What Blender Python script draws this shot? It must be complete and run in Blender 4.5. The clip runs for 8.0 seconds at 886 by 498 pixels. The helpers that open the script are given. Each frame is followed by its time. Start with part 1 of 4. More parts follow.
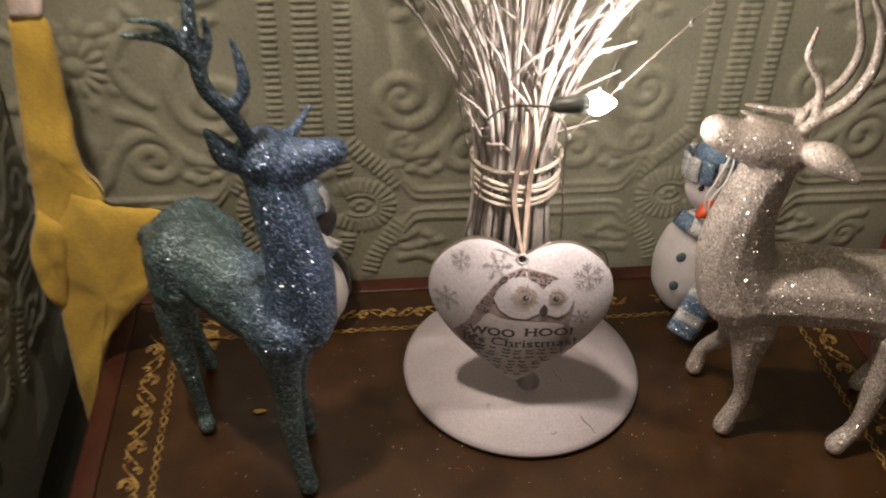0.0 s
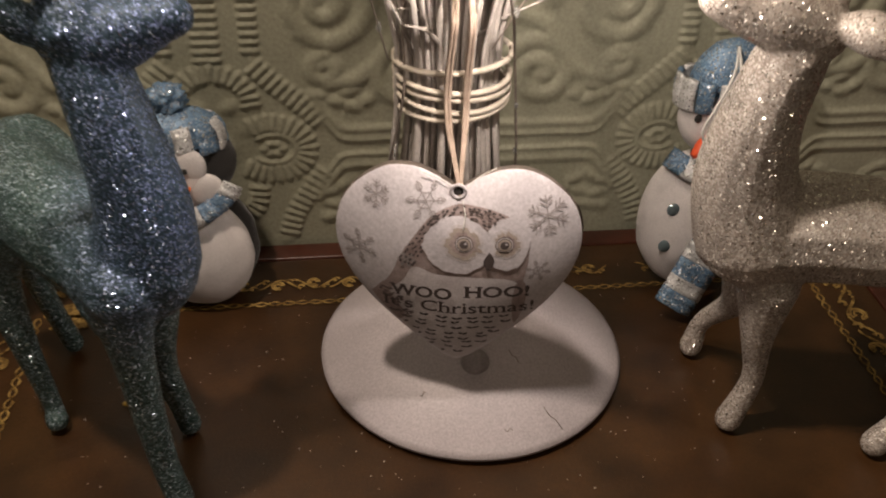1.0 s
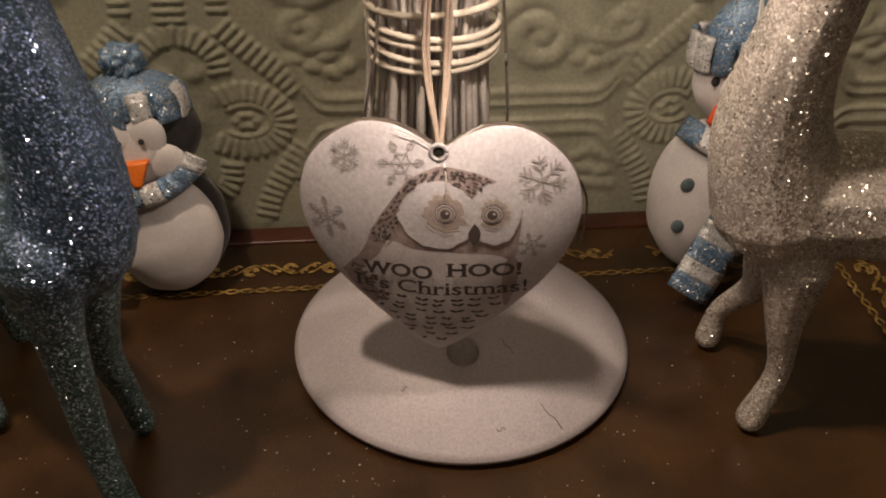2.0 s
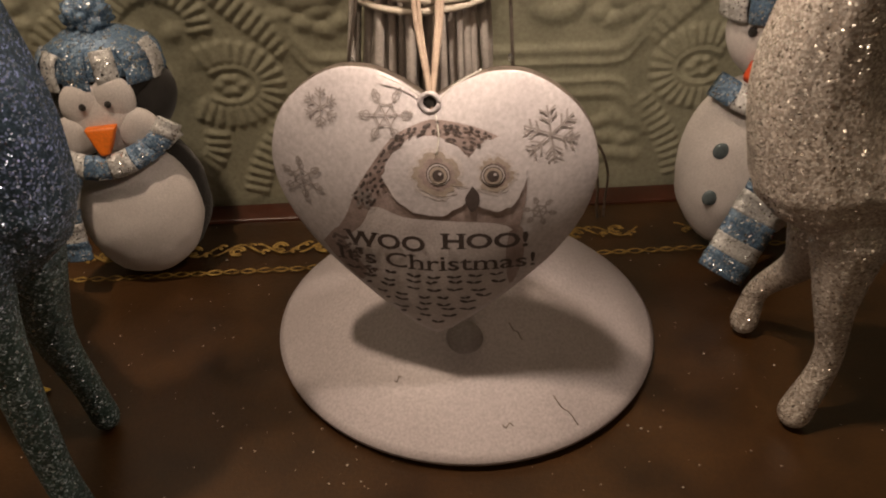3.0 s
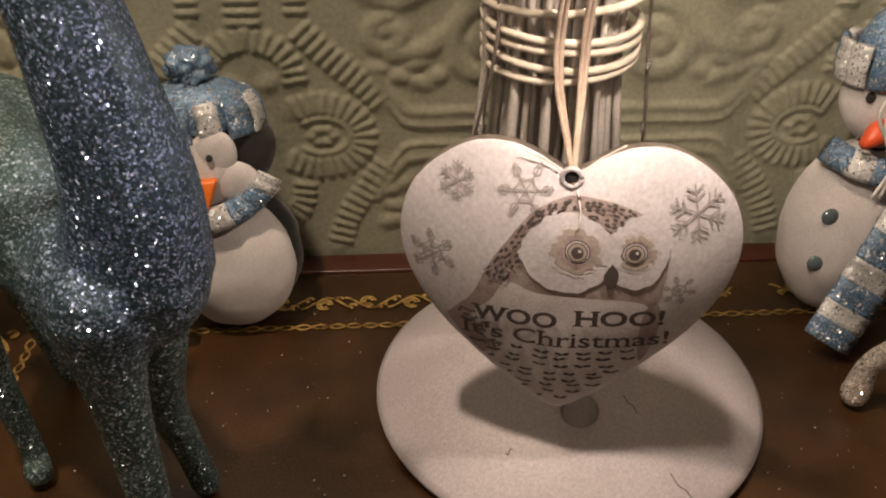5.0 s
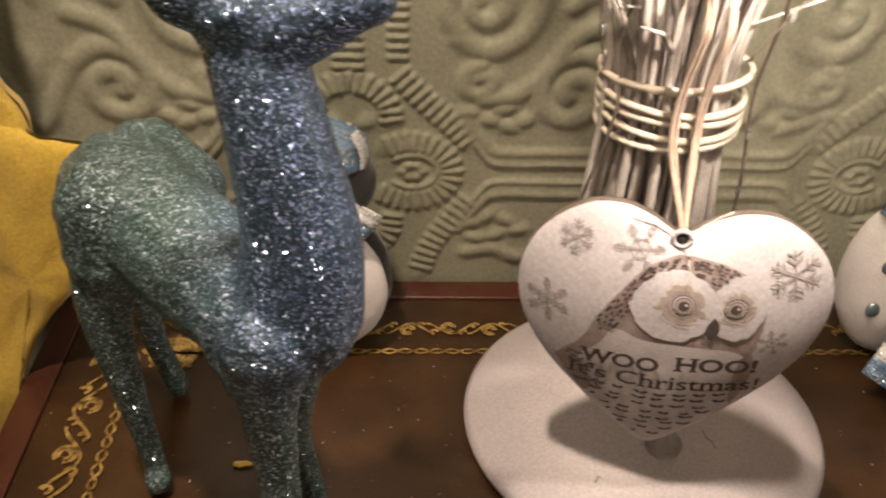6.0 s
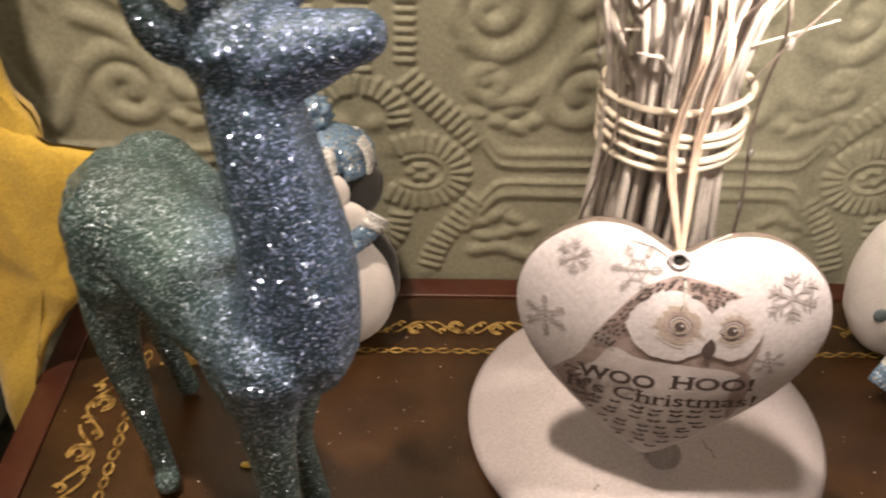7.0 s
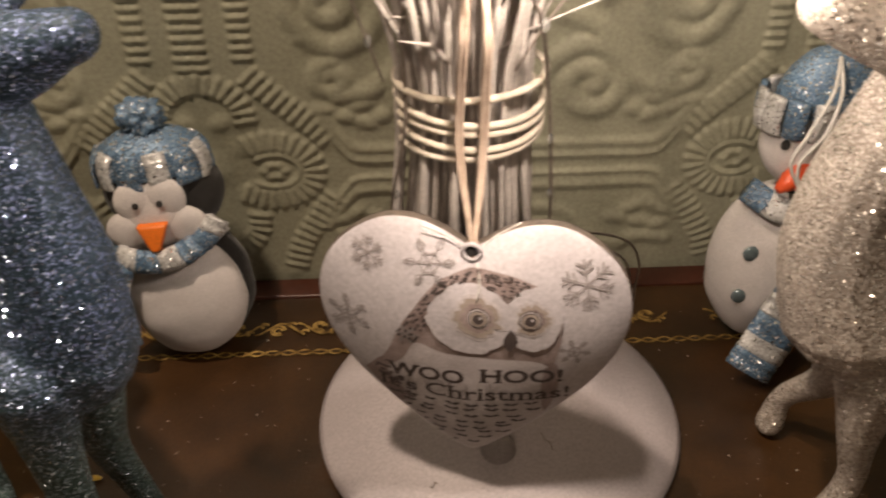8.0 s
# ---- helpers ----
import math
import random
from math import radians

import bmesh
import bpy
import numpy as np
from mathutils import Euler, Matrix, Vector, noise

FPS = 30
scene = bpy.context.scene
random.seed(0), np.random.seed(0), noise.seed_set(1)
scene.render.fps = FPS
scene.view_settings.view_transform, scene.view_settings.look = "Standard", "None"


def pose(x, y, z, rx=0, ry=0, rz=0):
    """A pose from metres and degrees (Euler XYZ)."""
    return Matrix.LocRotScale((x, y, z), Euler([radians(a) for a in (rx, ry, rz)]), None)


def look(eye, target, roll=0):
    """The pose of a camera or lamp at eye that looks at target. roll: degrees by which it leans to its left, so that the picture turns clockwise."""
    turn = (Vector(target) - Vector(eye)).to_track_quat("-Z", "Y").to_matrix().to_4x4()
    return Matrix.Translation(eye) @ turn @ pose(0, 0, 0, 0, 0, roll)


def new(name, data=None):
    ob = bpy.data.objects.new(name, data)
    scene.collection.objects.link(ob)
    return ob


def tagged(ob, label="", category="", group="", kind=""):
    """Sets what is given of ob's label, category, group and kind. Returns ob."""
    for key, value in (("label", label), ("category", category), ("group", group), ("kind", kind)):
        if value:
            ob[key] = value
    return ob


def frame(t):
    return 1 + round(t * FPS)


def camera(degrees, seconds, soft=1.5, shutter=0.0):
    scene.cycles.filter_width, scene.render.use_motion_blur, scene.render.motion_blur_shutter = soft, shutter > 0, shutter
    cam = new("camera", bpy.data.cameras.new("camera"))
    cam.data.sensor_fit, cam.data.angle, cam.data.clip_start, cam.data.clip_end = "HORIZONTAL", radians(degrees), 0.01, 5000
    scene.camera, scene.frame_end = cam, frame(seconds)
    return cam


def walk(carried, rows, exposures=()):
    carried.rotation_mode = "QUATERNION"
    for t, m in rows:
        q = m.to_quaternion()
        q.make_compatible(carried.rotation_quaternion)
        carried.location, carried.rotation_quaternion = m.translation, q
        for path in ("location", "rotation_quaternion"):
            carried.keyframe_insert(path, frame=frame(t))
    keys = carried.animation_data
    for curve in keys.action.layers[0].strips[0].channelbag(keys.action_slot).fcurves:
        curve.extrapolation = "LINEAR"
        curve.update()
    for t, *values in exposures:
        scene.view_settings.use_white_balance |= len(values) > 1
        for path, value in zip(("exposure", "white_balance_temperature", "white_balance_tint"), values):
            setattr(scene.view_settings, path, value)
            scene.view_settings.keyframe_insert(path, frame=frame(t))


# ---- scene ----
cam = camera(51.0, 8.0, soft=2.0, shutter=0.5)
PATH = [
    (0, (-0.1079, -0.5405, 0.4358), (-0.0094, 0.2507, -0.1678), 1.6),
    (0.5, (-0.0826, -0.4968, 0.3772), (0.0204, 0.2998, -0.2184), 2.0),
    (1, (-0.063, -0.4623, 0.3312), (0.0425, 0.3375, -0.2597), 1.7),
    (1.5, (-0.055, -0.4462, 0.3094), (0.0465, 0.3594, -0.2744), 1.5),
    (3, (-0.032, -0.4002, 0.2588), (0.0295, 0.4038, -0.3327), -0.4),
    (3.5, (-0.0412, -0.3852, 0.2449), (0.0093, 0.4192, -0.347), -0.8),
    (4, (-0.055, -0.3703, 0.2357), (-0.0125, 0.4396, -0.3492), -0.9),
    (4.2, (-0.0607, -0.3703, 0.2415), (-0.0187, 0.4407, -0.342), -0.7),
    (5.5, (-0.0757, -0.3898, 0.2806), (-0.0227, 0.4311, -0.2879), 1.2),
    (6, (-0.1067, -0.3933, 0.2944), (-0.0577, 0.4252, -0.2781), 2.4),
    (6.5, (-0.1148, -0.3933, 0.3001), (-0.0988, 0.4092, -0.2963), 1.7),
    (7, (-0.0975, -0.3852, 0.3105), (-0.0775, 0.4109, -0.2942), 1.6),
    (7.5, (-0.0653, -0.3829, 0.3082), (-0.0433, 0.4117, -0.2984), 0.3),
    (8, (-0.0354, -0.3806, 0.307), (-0.0014, 0.412, -0.3017), -0.4),
]
walk(cam, [(t, look(eye, target, roll)) for t, eye, target, roll in PATH], [(0, 0.30, 6200, 10), (0.5, 0.20, 6200, 10), (1.0, 0.10, 6350, 10), (1.5, 0.06, 6600, 11), (3.5, -0.08, 7350, 13), (4.2, 0.0, 7200, 12), (5.5, 0.66, 6750, 10), (6.5, 1.05, 6800, 9), (7.2, 1.12, 6550, 10), (8, 0.34, 6850, 11)])

# ---- light ----
world = bpy.data.worlds.new("room_dark")
scene.world = world
world.use_nodes = True
world.node_tree.nodes["Background"].inputs[0].default_value = (0.9, 0.75, 0.6, 1)
world.node_tree.nodes["Background"].inputs[1].default_value = 0.045


def lamp(name, kind, place, target, watts, colour, size):
    data = bpy.data.lights.new(name, kind)
    data.energy, data.color = watts, colour
    if kind == "AREA":
        data.shape, data.size = "DISK", size
    else:
        data.shadow_soft_size = size
    ob = new(name, data)
    ob.matrix_world = look(place, target)
    return ob


BULB = (0.0058, -0.1830, 0.2402)
lamp("bulb_light", "POINT", BULB, (0, 0, 0), 0.62, (1.0, 0.84, 0.72), 0.004)
PENDANT = (-0.245, -0.245, 0.86)
lamp("pendant_light_glow", "AREA", PENDANT, (0.35, -0.15, 0.05), 5.0, (1.0, 0.82, 0.66), 0.045)
# Soft fill from the front, added to lift upright surfaces; its lamp is invented.
lamp("front_fill_light", "AREA", (-0.16, -1.30, 0.88), (-0.02, -0.08, 0.06), 2.2, (1.0, 0.79, 0.60), 0.30)


# ---- materials ----
def material(name, rough=0.6, metal=0.0):
    m = bpy.data.materials.new(name)
    m.use_nodes = True
    t = m.node_tree
    b = t.nodes["Principled BSDF"]
    b.inputs["Roughness"].default_value = rough
    b.inputs["Metallic"].default_value = metal
    return m, t, b


def node(t, kind, **props):
    n = t.nodes.new(kind)
    for k, v in props.items():
        n.inputs[k].default_value = v
    return n


def coords(t):
    return t.nodes.new("ShaderNodeTexCoord").outputs["Object"]


def ramp(t, fac, stops):
    r = t.nodes.new("ShaderNodeValToRGB")
    e = r.color_ramp.elements
    while len(e) < len(stops):
        e.new(0.5)
    for el, (p, c) in zip(e, stops):
        el.position, el.color = p, (*c, 1)
    t.links.new(fac, r.inputs["Fac"])
    return r.outputs["Color"]


def mixed(t, fac, a, b, blend="MIX"):
    m = t.nodes.new("ShaderNodeMix")
    m.data_type, m.blend_type = "RGBA", blend
    for sock, v in ((m.inputs["Factor"], fac), (m.inputs[6], a), (m.inputs[7], b)):
        if isinstance(v, bpy.types.NodeSocket):
            t.links.new(v, sock)
        else:
            sock.default_value = v if isinstance(v, float) else (*v, 1)
    return m.outputs[2]


def noise_of(t, vec, scale, detail=4.0, rough=0.6):
    n = node(t, "ShaderNodeTexNoise", Scale=scale, Detail=detail, Roughness=rough)
    t.links.new(vec, n.inputs["Vector"])
    return n.outputs["Fac"]


def bump(t, b, height, strength, distance):
    n = node(t, "ShaderNodeBump", Strength=strength, Distance=distance)
    t.links.new(height, n.inputs["Height"])
    t.links.new(n.outputs["Normal"], b.inputs["Normal"])
    return n


def mottled(name, dark, light, scale, fine, rough=0.6, metal=0.0, relief=0.3, depth=0.0005, sheen=0.0):
    """A surface with broad stains and fine grain."""
    m, t, b = material(name, rough, metal)
    v = coords(t)
    broad = ramp(t, noise_of(t, v, scale), [(0.3, dark), (0.7, light)])
    grain = ramp(t, noise_of(t, v, fine, 6.0), [(0.25, (0.72, 0.72, 0.72)), (0.75, (1.1, 1.1, 1.1))])
    t.links.new(mixed(t, 1.0, broad, grain, "MULTIPLY"), b.inputs["Base Color"])
    bump(t, b, noise_of(t, v, fine, 5.0), relief, depth)
    b.inputs["Sheen Weight"].default_value = sheen
    return m


def base_in_of(b):
    return b.inputs["Base Color"].links[0].from_socket


def glitter(name, stops, flake, base_rough=0.3, spark=0.55, fleck=(0.9, 0.9, 0.9)):
    """Glitter grains: each cell has its own tilt and tone."""
    m, t, b = material(name, base_rough, 0.45)
    v = coords(t)
    cells = node(t, "ShaderNodeTexVoronoi", Scale=flake)
    t.links.new(v, cells.inputs["Vector"])
    sep = t.nodes.new("ShaderNodeSeparateColor")
    t.links.new(cells.outputs["Color"], sep.inputs[0])
    colour = ramp(t, sep.outputs[0], stops)
    broad = ramp(t, noise_of(t, v, 28.0), [(0.3, (0.62, 0.62, 0.62)), (0.7, (1.1, 1.1, 1.1))])
    t.links.new(mixed(t, 1.0, colour, broad, "MULTIPLY"), b.inputs["Base Color"])
    geo = t.nodes.new("ShaderNodeNewGeometry")
    # a few loose flakes stand at steep tilts and are mirror-bright
    loose = t.nodes.new("ShaderNodeMapRange")
    loose.interpolation_type = "SMOOTHSTEP"
    loose.inputs["From Min"].default_value, loose.inputs["From Max"].default_value = 0.79, 0.92
    t.links.new(sep.outputs[1], loose.inputs["Value"])
    half = t.nodes.new("ShaderNodeVectorMath")
    half.operation = "SUBTRACT"
    half.inputs[1].default_value = (0.5, 0.5, 0.5)
    t.links.new(cells.outputs["Color"], half.inputs[0])
    tilt = t.nodes.new("ShaderNodeMapRange")
    tilt.inputs["To Min"].default_value, tilt.inputs["To Max"].default_value = spark, spark * 3.2
    t.links.new(loose.outputs[0], tilt.inputs["Value"])
    size = t.nodes.new("ShaderNodeVectorMath")
    size.operation = "SCALE"
    t.links.new(tilt.outputs[0], size.inputs["Scale"])
    t.links.new(half.outputs[0], size.inputs[0])
    add = t.nodes.new("ShaderNodeVectorMath")
    add.operation = "ADD"
    t.links.new(size.outputs[0], add.inputs[0])
    t.links.new(geo.outputs["Normal"], add.inputs[1])
    norm = t.nodes.new("ShaderNodeVectorMath")
    norm.operation = "NORMALIZE"
    t.links.new(add.outputs[0], norm.inputs[0])
    t.links.new(norm.outputs[0], b.inputs["Normal"])
    for socket, low, high in (("Roughness", 0.50, 0.15), ("Metallic", 0.2, 0.8)):
        r = t.nodes.new("ShaderNodeMapRange")
        r.inputs["To Min"].default_value, r.inputs["To Max"].default_value = low, high
        t.links.new(loose.outputs[0], r.inputs["Value"])
        t.links.new(r.outputs[0], b.inputs[socket])
    bright = mixed(t, loose.outputs[0], base_in_of(b), fleck)
    t.links.new(bright, b.inputs["Base Color"])
    return m


def plain(name, colour, rough=0.5, metal=0.0):
    return mottled(name, tuple(c * 0.85 for c in colour), colour, 60.0, 900.0, rough, metal, 0.15, 0.0002)


PAPER = mottled("painted_embossed_paper", (0.315, 0.310, 0.228), (0.405, 0.397, 0.300), 9.0, 420.0, 0.42, 0.0, 0.25, 0.0006)
# Side wall tone: a darker grey-green than PAPER.
SIDEPAPER = mottled("dark_green_grey", (0.150, 0.157, 0.125), (0.235, 0.240, 0.190), 11.0, 300.0, 0.55, 0.0, 0.4, 0.0008)
LEATHER = mottled("brown_leather", (0.019, 0.0085, 0.0029), (0.066, 0.0292, 0.0094), 17.0, 650.0, 0.31, 0.0, 0.35, 0.0004)
RAIL = mottled("red_mahogany", (0.040, 0.012, 0.007), (0.074, 0.022, 0.012), 20.0, 300.0, 0.34, 0.0, 0.2, 0.0003)
DARKWOOD = mottled("dark_wood", (0.03, 0.014, 0.009), (0.06, 0.028, 0.016), 12.0, 200.0, 0.45)
GOLD = mottled("worn_gold_leaf", (0.09, 0.042, 0.012), (0.66, 0.44, 0.14), 230.0, 1500.0, 0.40, 0.45, 0.4, 0.0003)
TIN = mottled("satin_pale_paint", (0.46, 0.412, 0.428), (0.545, 0.492, 0.510), 14.0, 900.0, 0.52, 0.08, 0.12, 0.0002)
HEARTWHITE = mottled("white_enamel", (0.54, 0.50, 0.53), (0.62, 0.58, 0.61), 25.0, 700.0, 0.38, 0.0, 0.1, 0.0002)
GREYPRINT = plain("grey_print", (0.36, 0.32, 0.32), 0.5)
BROWNPRINT = mottled("brown_grey_print", (0.25, 0.185, 0.175), (0.42, 0.34, 0.335), 160.0, 1200.0, 0.5)
PALEPRINT = mottled("pale_print", (0.50, 0.45, 0.46), (0.64, 0.59, 0.61), 90.0, 1400.0, 0.45)
DARKPRINT = plain("dark_print", (0.085, 0.066, 0.064), 0.5)
FOOTGREY = mottled("dull_grey_clay", (0.28, 0.25, 0.255), (0.38, 0.345, 0.35), 90.0, 900.0, 0.6)
SPECKPRINT = plain("brown_speck_print", (0.15, 0.115, 0.11), 0.5)
RINGPRINT = plain("eye_ring_print", (0.43, 0.36, 0.32), 0.5)
TWIG = mottled("bleached_twig", (0.34, 0.30, 0.28), (0.58, 0.53, 0.49), 60.0, 800.0, 0.45, 0.0, 0.5, 0.0006)
CORD = mottled("pale_cord", (0.52, 0.45, 0.37), (0.68, 0.61, 0.52), 200.0, 2500.0, 0.6, 0.0, 0.6, 0.0004)
TWINE = mottled("jute_twine", (0.40, 0.30, 0.235), (0.55, 0.43, 0.35), 200.0, 2500.0, 0.75, 0.0, 0.6, 0.0004)
THREAD = plain("white_thread", (0.74, 0.72, 0.68), 0.7)
BLACKFELT = mottled("black_felt", (0.012, 0.010, 0.009), (0.028, 0.024, 0.022), 80.0, 1800.0, 0.95, 0.0, 0.6, 0.0006, 0.2)
WHITEFELT = mottled("white_felt", (0.60, 0.55, 0.53), (0.70, 0.65, 0.63), 60.0, 1600.0, 0.9, 0.0, 0.6, 0.0006, 0.2)
BEAK = plain("orange_clay", (0.85, 0.19, 0.02), 0.45)
NOSE = plain("red_orange_clay", (0.75, 0.10, 0.03), 0.45)
BUTTON = plain("blue_grey_gem", (0.18, 0.23, 0.25), 0.12, 0.4)
YELLOW = mottled("mustard_felt", (0.47, 0.295, 0.032), (0.65, 0.435, 0.062), 22.0, 700.0, 0.85, 0.0, 0.6, 0.0008, 0.3)
PALETIP = mottled("pale_pink_wax", (0.60, 0.48, 0.43), (0.70, 0.58, 0.52), 40.0, 500.0, 0.5)
SOCKET = plain("grey_green_plastic", (0.10, 0.105, 0.09), 0.4)
WIRE = mottled("dull_copper_wire", (0.20, 0.17, 0.15), (0.34, 0.28, 0.24), 300.0, 2000.0, 0.4, 0.6)
CARPET = mottled("dark_carpet", (0.04, 0.03, 0.025), (0.09, 0.06, 0.05), 5.0, 250.0, 0.95)
CEILING = mottled("cream_ceiling", (0.55, 0.50, 0.42), (0.66, 0.60, 0.50), 2.0, 90.0, 0.85)
REDCLOTH = mottled("dark_red_cloth", (0.10, 0.012, 0.010), (0.17, 0.022, 0.016), 20.0, 700.0, 0.9, 0.0, 0.5, 0.0006)
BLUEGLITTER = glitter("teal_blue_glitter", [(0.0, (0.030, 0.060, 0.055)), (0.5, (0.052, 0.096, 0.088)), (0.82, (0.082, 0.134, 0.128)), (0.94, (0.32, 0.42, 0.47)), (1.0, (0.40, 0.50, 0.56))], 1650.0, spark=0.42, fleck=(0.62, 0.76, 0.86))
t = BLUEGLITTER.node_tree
# Base colour turns bluer forward and upward, over the neck and head.
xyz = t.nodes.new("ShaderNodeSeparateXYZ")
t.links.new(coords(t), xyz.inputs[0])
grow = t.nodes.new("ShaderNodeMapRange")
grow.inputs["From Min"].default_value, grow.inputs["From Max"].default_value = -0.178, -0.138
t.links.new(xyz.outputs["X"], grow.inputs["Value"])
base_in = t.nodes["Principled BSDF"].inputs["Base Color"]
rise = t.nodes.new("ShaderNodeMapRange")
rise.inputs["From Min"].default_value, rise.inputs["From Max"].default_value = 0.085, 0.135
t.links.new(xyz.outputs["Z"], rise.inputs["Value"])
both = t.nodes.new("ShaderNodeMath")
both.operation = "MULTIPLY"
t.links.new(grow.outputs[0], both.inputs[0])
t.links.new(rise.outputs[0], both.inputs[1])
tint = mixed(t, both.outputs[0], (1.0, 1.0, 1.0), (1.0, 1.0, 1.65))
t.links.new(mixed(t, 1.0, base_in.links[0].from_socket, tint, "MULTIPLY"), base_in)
SILVERGLITTER = glitter("champagne_glitter", [(0.0, (0.27, 0.22, 0.18)), (0.5, (0.44, 0.38, 0.335)), (0.80, (0.60, 0.54, 0.49)), (0.93, (0.72, 0.66, 0.60))], 1500.0, spark=0.42, fleck=(0.98, 0.92, 0.84))
BLUEWOOL = glitter("blue_glitter_wool", [(0.0, (0.065, 0.125, 0.21)), (0.6, (0.12, 0.205, 0.32)), (1.0, (0.24, 0.35, 0.46))], 1300.0, 0.6, 0.4)
WHITEWOOL = glitter("white_glitter_wool", [(0.0, (0.48, 0.47, 0.47)), (0.6, (0.62, 0.61, 0.60)), (1.0, (0.72, 0.72, 0.71))], 1300.0, 0.6, 0.4)


def glowing(name, colour, strength):
    m, t, b = material(name, 0.3)
    b.inputs["Emission Color"].default_value = (*colour, 1)
    b.inputs["Emission Strength"].default_value = strength
    return m


CLEAR, _t, _b = material("clear_plastic", 0.08)
_b.inputs["Transmission Weight"].default_value = 0.9
_b.inputs["Base Color"].default_value = (0.85, 0.85, 0.82, 1)
GLOW = glowing("lit_bulb", (1.0, 0.93, 0.80), 60.0)


# ---- mesh helpers ----
def mesh_of(name, bm, mat, smooth=True):
    me = bpy.data.meshes.new(name)
    bm.to_mesh(me)
    bm.free()
    for p in me.polygons:
        p.use_smooth = smooth
    me.materials.append(mat)
    return me


def thing(name, bm, mat, label, category, group="", kind="", smooth=True):
    return tagged(new(name, mesh_of(name, bm, mat, smooth)), label, category, group, kind)


def base(name, place, label, category, group=""):
    e = new(name)
    e.empty_display_size = 0.01
    e.matrix_world = place if isinstance(place, Matrix) else Matrix.Translation(place)
    return tagged(e, label, category, group)


def part(name, bm, mat, parent, label="", smooth=True):
    ob = new(name, mesh_of(name, bm, mat, smooth))
    ob.parent = parent
    return tagged(ob, label)


def box(x0, x1, y0, y1, z0, z1, bevel=0.0):
    bm = bmesh.new()
    bmesh.ops.create_cube(bm, size=1.0)
    for v in bm.verts:
        v.co = Vector(((x0 + x1) / 2 + v.co.x * (x1 - x0), (y0 + y1) / 2 + v.co.y * (y1 - y0), (z0 + z1) / 2 + v.co.z * (z1 - z0)))
    if bevel:
        bmesh.ops.bevel(bm, geom=bm.edges[:], offset=bevel, segments=3, profile=0.6, affect="EDGES")
    return bm


def ball(place, rx, ry, rz, lump=0.0, rough=60.0, cuts=3, bm=None):
    bm = bm or bmesh.new()
    made = bmesh.ops.create_icosphere(bm, subdivisions=cuts, radius=1.0)["verts"]
    for v in made:
        d = v.co.copy()
        p = Vector((d.x * rx, d.y * ry, d.z * rz)) + Vector(place)
        if lump:
            p += d * lump * noise.noise(p * rough)
        v.co = p
    return bm


def tube(points, radii, bm=None, sides=8, flat=1.0):
    """A swept tube through points with a radius at each; flat squeezes it in y."""
    bm = bm or bmesh.new()
    pts = [Vector(p) for p in points]
    if not hasattr(radii, "__len__"):
        radii = [radii] * len(pts)
    rings, side = [], None
    for i, p in enumerate(pts):
        d = (pts[min(i + 1, len(pts) - 1)] - pts[max(i - 1, 0)]).normalized()
        if side is None:
            side = d.cross(Vector((0.31, 0.94, 0.13))).normalized()
        side = (side - d * side.dot(d)).normalized()
        up = d.cross(side)
        rings.append([bm.verts.new(p + (side * math.cos(a) + up * math.sin(a) * flat) * radii[i]) for a in (2 * math.pi * k / sides for k in range(sides))])
    for a, b in zip(rings, rings[1:]):
        for k in range(sides):
            bm.faces.new((a[k], a[(k + 1) % sides], b[(k + 1) % sides], b[k]))
    bm.faces.new(rings[0][::-1])
    bm.faces.new(rings[-1])
    return bm


def smooth_path(points, steps=6):
    """Catmull-Rom through the points; works for tuples of any length."""
    p = [np.array(q, float) for q in points]
    p = [2 * p[0] - p[1]] + p + [2 * p[-1] - p[-2]]
    out = []
    for i in range(1, len(p) - 2):
        for s in range(steps):
            t = s / steps
            out.append(0.5 * (2 * p[i] + (p[i + 1] - p[i - 1]) * t + (2 * p[i - 1] - 5 * p[i] + 4 * p[i + 1] - p[i + 2]) * t * t + (3 * p[i] - p[i - 1] - 3 * p[i + 1] + p[i + 2]) * t ** 3))
    return out + [p[-2]]


def limb(bm, stations, sides=12, steps=5):
    """A rounded limb through stations (x, y, z, radius)."""
    s = smooth_path(stations, steps)
    tube([q[:3] for q in s], [max(q[3], 0.0006) for q in s], bm, sides)
    for q in (s[0], s[-1]):
        ball(q[:3], q[3], q[3], q[3], cuts=2, bm=bm)


# ---- setting: walls, ceiling, floor ----
HALF = 0.1415          # half the repeat of the embossed pattern
AXIS = -0.1300         # x of one medallion's axis
CELLS = 130
STEP = HALF / CELLS
Z0, Z1 = -0.06, 0.36


